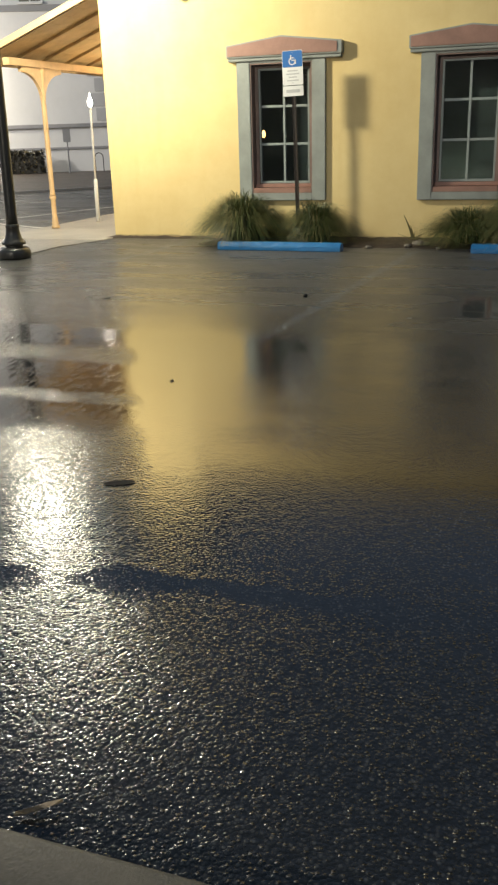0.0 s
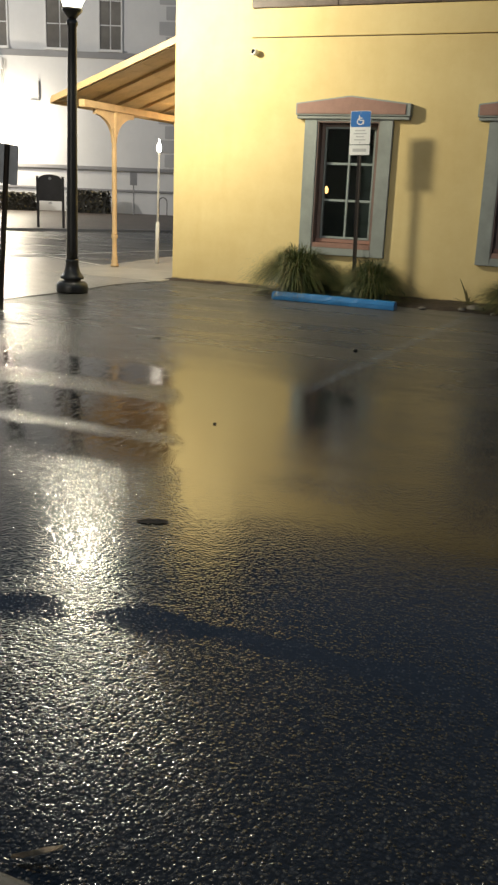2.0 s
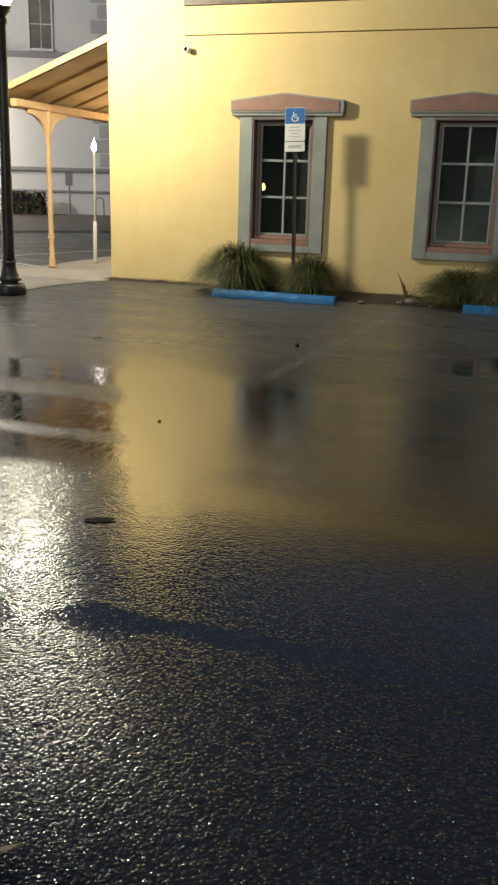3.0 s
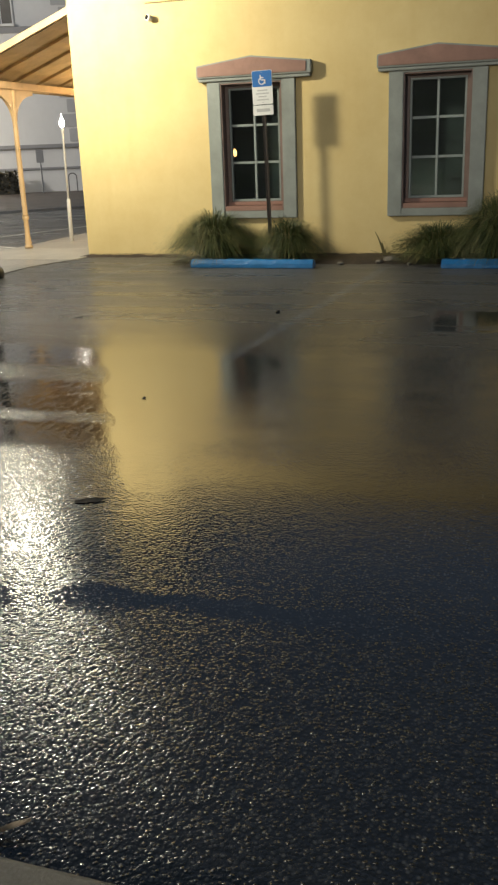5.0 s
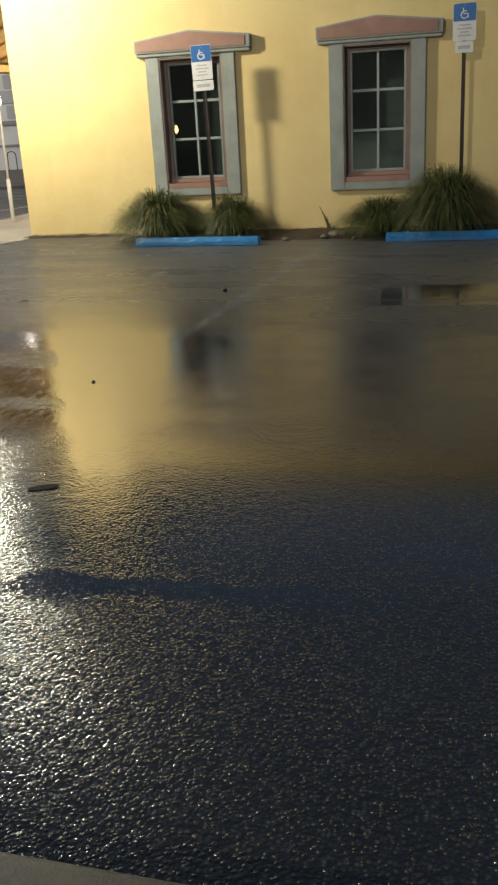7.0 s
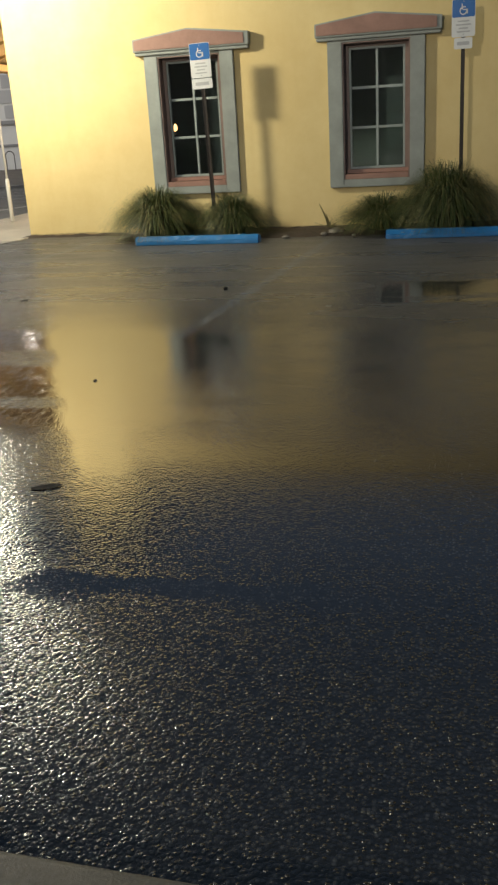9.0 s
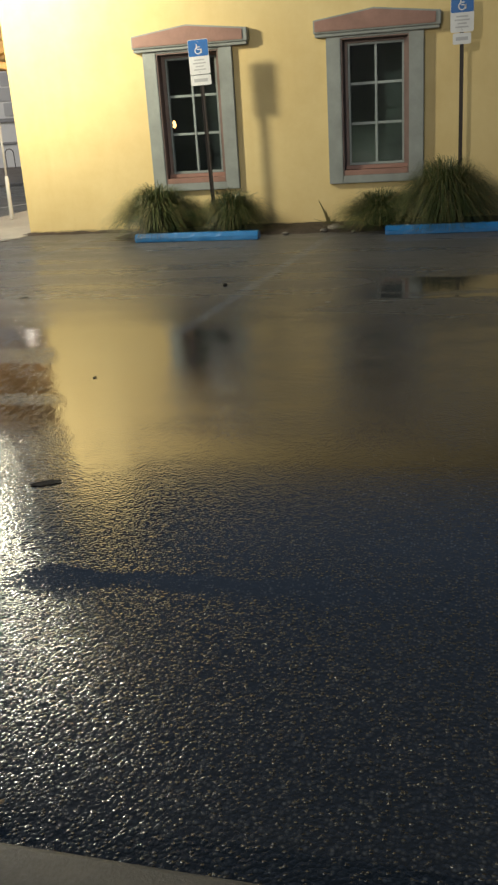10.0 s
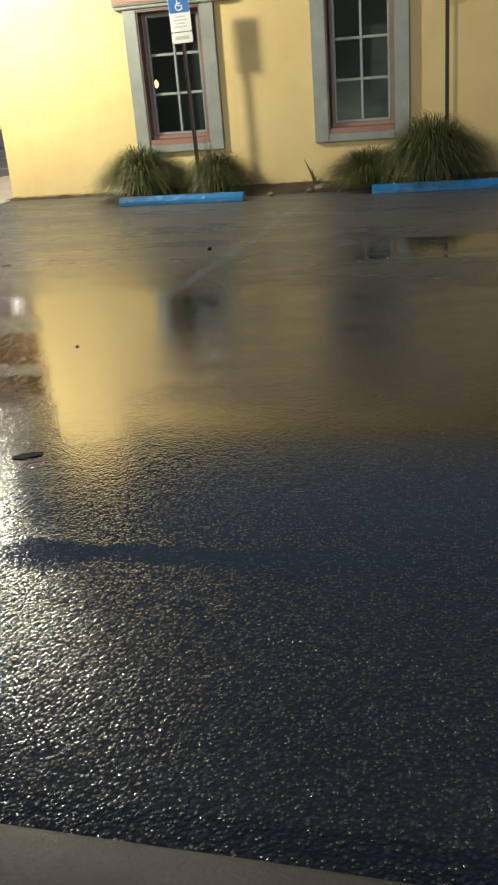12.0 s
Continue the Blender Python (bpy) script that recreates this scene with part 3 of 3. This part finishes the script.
# lantern on the side wall under the porch roof
pl = tagged(empty("porch_lantern", (0, 3.6, 2.35)), "lit lantern on the side wall under the porch roof", "lamp")
part("bracket", boxes((-0.03, -0.003, -0.05, 0.05, -0.12, 0.12), (-0.16, -0.031, -0.015, 0.015, -0.11, -0.08), bevel=0.004), IRON_BLACK, pl)
pg = part("globe", lathe([(0.03, -0.10), (0.07, -0.06), (0.08, 0.04), (0.03, 0.12)], 14, -0.16), GLOBE, pl, "lit globe", True)
pg.visible_shadow = False
lamp("porch_lantern_light", (-0.26, 3.6, 2.36), 75, (1.0, 0.84, 0.62), 0.06)

# post light on a white sleeve
plight = tagged(empty("post_light", (-1.56, 2.37, 0.02), 0, (0, 0.7)), "slim pale post light with a bright flame-shaped globe", "lamp")
part("sleeve", lathe([(0.038, 0.0), (0.038, 0.77), (0.030, 0.80)], 16), WHITE_POST, plight, "white sleeve", True)
part("pole", lathe([(0.020, 0.80), (0.020, 2.04), (0.024, 2.06), (0.026, 2.10)], 14), WHITE_POST, plight, "", True)
part("globe", lathe([(0.020, 2.101), (0.044, 2.125), (0.052, 2.17), (0.046, 2.215), (0.026, 2.255), (0.012, 2.30), (0.004, 2.34)], 16), POST_GLOBE, plight, "glowing flame-shaped globe", True)

# ---- street lamp ----
slamp = tagged(empty("street_lamp", (LAMP.x, LAMP.y, 0.008), 0, (0, 1.1)), "black cast-iron street lamp with a bell base and lit globe", "street lamp")
part("base", lathe([(0.222, 0.0), (0.228, 0.02), (0.228, 0.085), (0.215, 0.125), (0.185, 0.150), (0.128, 0.158), (0.124, 0.182), (0.166, 0.194), (0.170, 0.216), (0.150, 0.236), (0.116, 0.285), (0.100, 0.345), (0.090, 0.415), (0.096, 0.425), (0.096, 0.45), (0.083, 0.47)], 32), IRON_BLACK, slamp, "", True)
part("pole", lathe([(0.083, 0.47), (0.078, 0.6), (0.072, 1.6), (0.064, 2.8), (0.058, 3.50), (0.075, 3.53), (0.075, 3.57), (0.05, 3.60)], 24), IRON_BLACK, slamp, "", True)
part("holder", lathe([(0.05, 3.601), (0.09, 3.65), (0.13, 3.69), (0.14, 3.72), (0.12, 3.74)], 24), IRON_BLACK, slamp, "", True)
globe = part("globe", lathe([(0.11, 3.742), (0.165, 3.86), (0.20, 4.03), (0.205, 4.12), (0.18, 4.26), (0.13, 4.37), (0.06, 4.43), (0.01, 4.45)], 28), GLOBE, slamp, "lit acorn globe", True)
globe.visible_shadow = False
part("finial", lathe([(0.075, 4.43), (0.07, 4.455), (0.02, 4.47), (0.022, 4.52), (0.004, 4.56)], 16), IRON_BLACK, slamp, "", True)

# unseen lamp post behind the viewer, added to carry the fill light
tlamp = tagged(empty("rear_fill_lamp", (1.0, -24.0, 0)), "tall dark lamp post with a lit globe, unseen, added as fill light", "street lamp")
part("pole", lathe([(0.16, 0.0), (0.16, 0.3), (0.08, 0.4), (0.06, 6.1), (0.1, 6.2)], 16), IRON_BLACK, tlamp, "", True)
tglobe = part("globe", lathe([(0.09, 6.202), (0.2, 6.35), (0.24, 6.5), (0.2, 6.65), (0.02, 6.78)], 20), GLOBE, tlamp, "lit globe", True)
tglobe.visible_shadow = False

# ---- wheel stops ----


def wheel_stop(x0, x1, y, turn, label):
    L = x1 - x0
    ob = tagged(empty("wheel_stop", ((x0 + x1) / 2, y, 0), turn), label, "wheel stop", "wheel stops at the wall")
    bm = prism([(-0.085, 0.003), (0.085, 0.003), (0.082, 0.058), (0.050, 0.118), (-0.050, 0.118), (-0.082, 0.058)], -L / 2, L / 2, 0.008)
    bmesh.ops.subdivide_edges(bm, edges=[e for e in bm.edges if abs(e.verts[0].co.y - e.verts[1].co.y) > L * 0.6], cuts=26)
    r = random.Random(int(x0 * 10))
    for v in bm.verts:
        v.co.x += r.uniform(-0.0025, 0.0025)
        v.co.z += r.uniform(-0.0025, 0.0025) if v.co.z > 0.02 else 0
    o = part("bar", bm, BLUE_PAINT, ob)
    o.matrix_basis = pose(0, 0, 0, 0, 0, 90)
    for s in (-0.62, 0.62):
        part("pin", lathe([(0.016, 0.116), (0.016, 0.1235), (0.011, 0.127)], 10, s * L / 1.83, 0), SIGN_BACK, ob, "rusty steel pin head")
    return ob


wheel_stop(2.315, 4.15, -1.32, -2.2, "blue painted concrete wheel stop before a grass clump")
wheel_stop(5.89, 7.70, -1.30, 1.2, "blue painted concrete wheel stop, chipped, before tall grass")

# ---- parking signs ----


def rounded(w, h, cz, r, y0, y1):
    out = []
    for sx, sz, a0 in ((1, 1, 0), (-1, 1, 90), (-1, -1, 180), (1, -1, 270)):
        for k in range(5):
            a = radians(a0 + k * 22.5)
            out.append((sx * (w / 2 - r) + r * math.cos(a), cz + sz * (h / 2 - r) + r * math.sin(a)))
    return prism(out, y0, y1)


def parking_sign(place, top, lean, turn, label, low=0.30):
    """A post with a blue-over-white plate and a small plate under it."""
    s = tagged(empty("parking_sign", place, turn, (0, lean)), label, "sign", "accessible parking signs")
    part("post", boxes((-0.026, 0.026, -0.012, 0.012, -0.02, top - 0.03), (-0.026, -0.018, -0.026, -0.0125, -0.02, top - 0.03), (0.018, 0.026, -0.026, -0.0125, -0.02, top - 0.03), bevel=0.002), POST_BLACK, s)
    plate = part("plate", rounded(0.30, 0.455, top - 0.2275, 0.025, -0.034, -0.030), SIGN_WHITE, s, "white sign plate")
    part("blue_field", rounded(0.288, 0.212, top - 0.112, 0.02, -0.0365, -0.0342), SIGN_BLUE, plate, "blue field")
    # wheel-and-seat mark
    z = top - 0.115
    part("mark", ring(0.036, 0.050, -0.0395, -0.0368, -0.004, z - 0.028, 120, 385), SIGN_WHITE, plate, "white accessible mark")
    bar = boxes((-0.028, -0.013, -0.0395, -0.0368, z - 0.01, z + 0.055), (-0.012, 0.028, -0.0395, -0.0368, z + 0.010, z + 0.022), (-0.012, 0.036, -0.0395, -0.0368, z - 0.022, z - 0.008), (0.037, 0.052, -0.0395, -0.0368, z - 0.066, z - 0.008))
    part("mark", bar, SIGN_WHITE, plate, "white accessible mark")
    for k, w in enumerate((0.15, 0.19, 0.12, 0.17)):
        part("print_bar", boxes((-w / 2, w / 2, -0.0365, -0.0342, top - 0.275 - k * 0.042, top - 0.258 - k * 0.042)), SIGN_INK, plate, "grey line of small print")
    small = part("plate", rounded(low, 0.135, top - 0.5325, 0.018, -0.034, -0.030), SIGN_WHITE, s, "small white sign plate")
    part("print_bar", boxes((-low / 3, low / 3, -0.0365, -0.0342, top - 0.555, top - 0.512)), SIGN_INK, small, "grey line of print")
    for zz in (top - 0.03, top - 0.425):
        part("bolt", lathe([(0.007, 0.0), (0.007, 0.004), (0.004, 0.006)], 8), SIGN_BACK, s).matrix_basis = pose(0, -0.034, zz, 90)
    return s


parking_sign((3.285, -0.458, 0), 2.665, -1.4, 0, "blue and white accessible parking sign on a dark post")
parking_sign((6.85, -0.43, 0), 2.93, -0.3, 0, "taller blue and white accessible parking sign above tall grass", 0.235)

bsign = tagged(empty("road_sign", (-0.13, -4.42, 0), 0, (0, 5.5)), "grey back of a metal road sign on a leaning dark post", "sign")
part("post", boxes((-0.026, 0.026, -0.012, 0.012, -0.02, 1.95), (-0.026, -0.018, -0.026, -0.0125, -0.02, 1.95), (0.018, 0.026, -0.026, -0.0125, -0.02, 1.95), bevel=0.002), POST_BLACK, bsign)
part("plate", rounded(0.30, 0.455, 1.72, 0.025, 0.014, 0.018), SIGN_BACK, bsign, "bare metal back of the plate")

# ---- planting along the wall ----


def bed(name, x0, x1, y0, y1, seed):
    bm = bmesh.new()
    nx, ny = int((x1 - x0) / 0.06), int((y1 - y0) / 0.06)
    grid = []
    for j in range(ny + 1):
        row = []
        for i in range(nx + 1):
            u, v = i / nx, j / ny
            x = x0 + (x1 - x0) * u
            yy = y0 + (y1 - y0) * v
            edge = min(u * (x1 - x0), (1 - u) * (x1 - x0), v * (y1 - y0) * 1.2) / 0.25
            yy += 0.10 * noise.noise((x * 1.7, seed, 0)) * (1 - v)
            z = -0.012 + 0.055 * min(1, edge) + 0.022 * noise.noise((x * 5, yy * 5, seed)) + 0.012 * noise.noise((x * 17, yy * 17, seed))
            row.append(bm.verts.new((x, yy, z)))
        grid.append(row)
    for j in range(ny):
        for i in range(nx):
            bm.faces.new((grid[j][i], grid[j][i + 1], grid[j + 1][i + 1], grid[j + 1][i]))
    return tagged(part(name, bm, SOIL, smooth=True), "dark wet mulch-brown bed at the foot of the wall", "soil", kind="structure")


bed("planting_bed", 1.75, 8.2, -0.98, -0.004, 3)
# a thin dark brown strip along the bare foot of the wall
bed("foot_strip", -0.22, 1.84, -0.17, -0.004, 5)


def clump(place, radius, height, count, seed, label):
    """Arching grass blades from one crown."""
    r = random.Random(seed)
    plant = tagged(empty("grass_clump", place), label, "plant", "grass clumps by the wall")
    tufts = [bmesh.new() for _ in range(5)]
    for _ in range(count):
        a = r.uniform(0, 2 * math.pi)
        bm = tufts[int(a / (2 * math.pi) * 5) % 5]
        lean = r.random() ** 0.55
        reach = radius * (0.10 + 1.0 * lean)
        top = height * (1.06 - 0.42 * lean ** 2) * r.uniform(0.66, 1.08)
        droop = lean * height * r.uniform(0.15, 0.85)
        d = Vector((math.cos(a), math.sin(a), 0))
        side = Vector((-d.y, d.x, 0)) * r.uniform(0.0036, 0.0075)
        root = d * radius * 0.28 * r.random() + Vector((r.uniform(-1, 1), r.uniform(-1, 1), 0)) * 0.04
        bow = Vector((r.uniform(-1, 1), r.uniform(-1, 1), 0)) * 0.10
        last = None
        n = 6
        for k in range(n + 1):
            t = k / n
            p = root + d * reach * (t ** 1.25) + bow * t * t
            p.z = 0.02 + top * math.sin(min(1, t * 1.15) * math.pi / 2) - droop * t ** 3
            p.z = max(p.z, 0.03)
            p.y = min(p.y, -place[1] - 0.02)
            w = side * (1 - 0.85 * t ** 1.5)
            cur = (bm.verts.new(p - w), bm.verts.new(p + w))
            if last:
                bm.faces.new((last[0], last[1], cur[1], cur[0]))
            last = cur
    for bm in tufts:
        part("tuft", bm, GRASS, plant)
    return plant


clump((2.44, -0.60, 0.02), 0.74, 0.68, 4200, 11, "wide arching clump of green ornamental grass behind a wheel stop")
clump((3.58, -0.58, 0.02), 0.54, 0.56, 2700, 12, "smaller arching clump of green ornamental grass by a sign post")
clump((5.80, -0.55, 0.02), 0.68, 0.48, 3100, 13, "low spreading clump of green ornamental grass under a window")
clump((6.66, -0.62, 0.02), 0.76, 0.84, 5200, 14, "tall dense clump of green ornamental grass by a sign post")

yucca = tagged(empty("yucca", (4.97, -0.28, 0.03)), "small spiky plant with a few stiff dark leaves", "plant")
for a, h, r in ((150, 0.36, 0.17), (125, 0.22, 0.08), (200, 0.10, 0.24), (20, 0.12, 0.18), (80, 0.12, 0.08), (-20, 0.06, 0.2)):
    bm = bmesh.new()
    d = Vector((math.cos(radians(a)), 0.25 * math.sin(radians(a)), 0))
    last = None
    for k in range(6):
        t = k / 5
        p = d * r * t ** 1.3 + Vector((0, 0, h * t))
        w = Vector((0.024 * (1 - t) + 0.002, 0.004, 0))
        cur = (bm.verts.new(p - w), bm.verts.new(p + w))
        if last:
            bm.faces.new((last[0], last[1], cur[1], cur[0]))
        last = cur
    bmesh.ops.solidify(bm, geom=list(bm.faces), thickness=0.004)
    part("leaf", bm, GRASS, yucca)


def lump(name, place, size, seed, material, label, category):
    bm = bmesh.new()
    bmesh.ops.create_icosphere(bm, subdivisions=3, radius=1.0)
    for v in bm.verts:
        k = 1 + 0.28 * noise.noise(v.co * 1.6 + Vector((seed, 0, 0))) + 0.1 * noise.noise(v.co * 5 + Vector((seed, 3, 0)))
        v.co = Vector((v.co.x * size[0], v.co.y * size[1], v.co.z * size[2])) * k
    ob = part(name, bm, material, None, "", True)
    ob.location = place
    return tagged(ob, label, category)


lump("rock", (5.14, -0.74, 0.045), (0.13, 0.08, 0.05), 1, STONE, "pale flat stone at the edge of the bed", "rock")
lump("rock", (4.98, -0.86, 0.03), (0.05, 0.04, 0.03), 2, STONE, "small pale stone at the edge of the bed", "rock")
lump("rock", (5.42, -1.02, 0.02), (0.035, 0.03, 0.022), 3, STONE, "small pale stone on the asphalt", "rock")
lump("rock", (4.45, -1.0, 0.02), (0.05, 0.035, 0.022), 4, STONE, "small pale stone on the asphalt", "rock")
lump("rock", (4.56, -4.83, 0.012), (0.02, 0.03, 0.02), 5, LEAF_DARK, "small dark lump on the wet asphalt", "debris")


def leaf(place, length, width, turn, material, label, seed, lift=0.003):
    r = random.Random(seed)
    bm = bmesh.new()
    rows = []
    for k in range(9):
        t = k / 8
        w = (width * math.sin(math.pi * min(1, 0.05 + 0.95 * t)) ** 0.8 + 0.002) * r.uniform(0.72, 1.1)
        z = 0.002 + lift * t * t + r.uniform(0, 0.002)
        rows.append([bm.verts.new((length * (t - 0.5), s * w / 2, z + abs(s) * lift * 0.5)) for s in (-1, -0.5, 0, 0.5, 1)])
    for p, q in zip(rows, rows[1:]):
        for k in range(4):
            bm.faces.new((p[k], p[k + 1], q[k + 1], q[k]))
    bmesh.ops.solidify(bm, geom=list(bm.faces), thickness=0.001)
    ob = part("leaf", bm, material)
    ob.matrix_basis = pose(*place, 0, 0, turn)
    return tagged(ob, label, "leaf")


leaf((4.985, -9.94, 0.0), 0.16, 0.066, 24, LEAF_DARK, "dark sodden leaf lying on the wet asphalt", 1)
leaf((2.53, -5.28, 0.0), 0.11, 0.06, 60, LEAF_DARK, "dark sodden leaf lying on the wet asphalt", 2)
leaf((4.49, -8.13, 0.0), 0.045, 0.028, 100, LEAF_DARK, "small dark sodden leaf lying on the wet asphalt", 4)
leaf((5.795, -12.035, 0.004), 0.125, 0.020, 30, LEAF_DRY, "curled tan dry leaf against the kerb", 3, 0.02)

# ---- across the street ----
FAR = Matrix.Translation((-14.9, 23.8, 0)) @ pose(0, 0, 0, 0, 0, 21.46)   # x along the far front, -y towards the street

far_walk = empty("pavement_far")
far_walk.matrix_basis = Matrix.Translation((-8.2, 11.0, 0)) @ pose(0, 0, 0, 0, 0, 50)
tagged(far_walk, "wet brick pavement with a dark kerb across the street", "pavement", kind="structure")
part("paving", boxes((-30, 30, 0.17, 40, -0.1, 0.06), bevel=0.01), BRICK_WALK, far_walk)
for i in range(20):
    part("kerb_stone", boxes((-30 + i * 3, -27.01 + i * 3, 0.0, 0.166, -0.1, 0.07), bevel=0.015), FAR_TRIM, far_walk)

far = tagged(empty("white_building"), "large white stuccoed building with tall dark windows and grey bands", "building")
far.matrix_basis = FAR
FZ = 16.0
part("wall", boxes((-30, 2.75, 0, 0.5, -0.2, FZ)), FAR_WALL, far)
part("wall", boxes((2.25, 2.75, 0.504, 14, -0.2, FZ)), FAR_WALL, far)
part("wall", boxes((2.76, 24, 5.0, 5.4, -0.2, 7.0)), FAR_WALL, far, "lower white wing")
part("belt_course", boxes((-30, 2.79, -0.10, -0.004, 6.72, 6.98), bevel=0.02), FAR_TRIM, far)
part("ledge", boxes((-30, 2.79, -0.12, -0.004, 1.95, 2.12), bevel=0.02), FAR_TRIM, far)
part("plinth", boxes((-30, 2.79, -0.06, -0.004, 1.02, 1.13), bevel=0.02), FAR_TRIM, far)
for k in range(16):
    w = 1.02 if k % 2 else 0.72
    part("quoin", boxes((2.76 - w, 2.80, -0.05, -0.004, 2.2 + k * 0.62, 2.75 + k * 0.62), bevel=0.02), QUOIN, far)
for u0, u1 in ((-6.25, -5.05), (-3.27, -2.10), (-0.90, 0.03)):
    w = part("window", boxes((u0 - 0.08, u0, -0.05, -0.004, 7.1, 10.2), (u1, u1 + 0.08, -0.05, -0.004, 7.1, 10.2), (u0, u1, -0.05, -0.004, 10.12, 10.2), (u0 - 0.1, u1 + 0.1, -0.14, -0.004, 7.0, 7.1), bevel=0.01), FAR_WALL, far)
    m2 = (u0 + u1) / 2
    for a0, a1 in ((u0 + 0.004, m2 - 0.03), (m2 + 0.03, u1 - 0.004)):
        for z0 in (7.12, 8.12, 9.12):
            part("pane", boxes((a0, a1, -0.02, -0.004, z0, z0 + 0.95)), FAR_GLASS, w)
part("pilaster", boxes((-5.75, -5.32, -0.16, -0.004, 2.13, 6.6), bevel=0.02), FAR_WALL, far)
part("capital", boxes((-5.83, -5.24, -0.24, -0.004, 6.12, 6.62), bevel=0.03), FAR_WALL, far)
part("drainpipe", boxes((-3.70, -3.65, -0.07, -0.005, 4.9, 5.7), (-4.10, -3.65, -0.07, -0.005, 4.86, 4.90), bevel=0.008), FAR_TRIM, far)

# wall light of the far building
wl = tagged(empty("wall_lantern"), "bright wall lantern on the white building", "lamp")
wl.matrix_basis = FAR @ pose(-5.0, -0.75, 3.5)
part("bracket", boxes((-0.04, 0.04, 0.10, 0.745, -0.02, 0.04), (-0.1, 0.1, 0.70, 0.745, -0.2, 0.2), bevel=0.01), IRON_BLACK, wl)
wg = part("globe", lathe([(0.05, -0.18), (0.13, -0.05), (0.13, 0.10), (0.03, 0.2)], 14), GLOBE, wl, "lit globe", True)
wg.visible_shadow = False
lamp("wall_lantern_light", FAR @ Vector((-5.0, -1.1, 3.5)), 950, (1.0, 0.88, 0.68), 0.12)
# unseen lamp added left of view, over the pavement, to brighten the far wall
q = FAR @ Vector((-13.0, -10.0, 0))
flamp = tagged(empty("street_lamp", q), "black lamp post with a lit globe, unseen, added to brighten the white building", "street lamp")
part("pole", lathe([(0.16, 0.0), (0.16, 0.3), (0.08, 0.4), (0.06, 7.2), (0.1, 7.3)], 16), IRON_BLACK, flamp, "", True)
fg = part("globe", lathe([(0.09, 7.302), (0.2, 7.4), (0.24, 7.55), (0.2, 7.7), (0.02, 7.83)], 20), GLOBE, flamp, "lit globe", True)
fg.visible_shadow = False
lamp("far_fill_light", q + Vector((0, 0, 7.55)), 7000, (1.0, 0.95, 0.86), 0.2)


def hedge(u0, u1, h, seed, label):
    r = random.Random(seed)
    bm = bmesh.new()
    for _ in range(2600):
        x, y, z = r.uniform(u0, u1), r.uniform(-1.3, -0.5), r.uniform(0.05, h)
        z *= 1 - 0.25 * abs(noise.noise((x * 2.5, seed, 0)))
        d = Vector((r.uniform(-1, 1), r.uniform(-1, 1), r.uniform(-1, 1))).normalized()
        e = d.orthogonal().normalized() * 0.03
        f = d.cross(e).normalized() * 0.05
        c = Vector((x, y, z))
        bm.faces.new([bm.verts.new(c + k) for k in (-e - f, e - f, e + f, -e + f)])
    box(bm, u0 + 0.08, u1 - 0.08, -1.2, -0.6, 0.05, h * 0.75)
    ob = part("hedge", bm, HEDGE)
    ob.matrix_basis = FAR
    return tagged(ob, label, "hedge", "clipped hedges")


hedge(-5.3, -3.75, 0.85, 1, "short dark clipped hedge before the white wall")
hedge(-2.25, -0.35, 1.05, 2, "dark clipped hedge before the white wall")
hedge(-8.5, -6.2, 0.85, 3, "dark clipped hedge before the white wall")

# notice board on two legs
board = tagged(empty("notice_board"), "dark arched notice board on two legs", "sign")
board.matrix_basis = Matrix.Translation((-9.545, 10.39, 0.06)) @ pose(0, 0, 0, 0, 0, 21.5)
for s in (-1, 1):
    part("leg", boxes((s * 0.39 - 0.035, s * 0.39 + 0.035, -0.035, 0.035, -0.1, 1.50), (s * 0.39 - 0.045, s * 0.39 + 0.045, -0.045, 0.045, 1.502, 1.53), bevel=0.008), BOARD_DARK, board)
arch = [(-0.352, 0.80), (0.352, 0.80)] + [(0.352 * math.cos(a), 1.44 + 0.15 * math.sin(a)) for a in [i * math.pi / 14 for i in range(15)]]
part("panel", prism(arch, -0.02, 0.02, 0.006), BOARD_DARK, board)
part("emblem", ring(0.001, 0.045, -0.028, -0.0205, 0.0, 1.47, 0, 360, 14), SIGN_BACK, board, "small pale emblem")
part("crest", ring(0.0, 0.06, -0.027, -0.0215, 0.0, 0.72, 0, 180, 12), SIGN_BACK, board)

# plain dark block added behind the viewer, unseen, to darken window reflections
tagged(part("backdrop", boxes((-60, 70, -46, -45, -0.2, 9.0))
            , BACKDROP), "plain unseen block added behind the viewer, closing the lot", "building", kind="structure")

# thin street sign
tsign = tagged(empty("street_sign"), "small dark sign on a thin pole by the white wall", "sign")
tsign.matrix_basis = FAR @ pose(0.84, -1.6, 0)
part("pole", lathe([(0.035, 0.0), (0.03, 1.9)], 10), FAR_TRIM, tsign)
part("plate", boxes((-0.16, 0.16, -0.05, -0.036, 1.35, 1.9), bevel=0.006), FAR_TRIM, tsign)

# bent-pipe cycle rack
rack = tagged(empty("cycle_rack"), "small dark bent-pipe cycle rack by the white wall", "cycle rack")
rack.matrix_basis = FAR @ pose(2.12, -1.2, 0.06)
part("hoop", ring(0.16, 0.20, -0.02, 0.02, 0.0, 0.62, 0, 180, 14), BOARD_DARK, rack)
for sx in (-1, 1):
    part("leg", lathe([(0.02, -0.05), (0.02, 0.62)], 10, sx * 0.18), BOARD_DARK, rack)
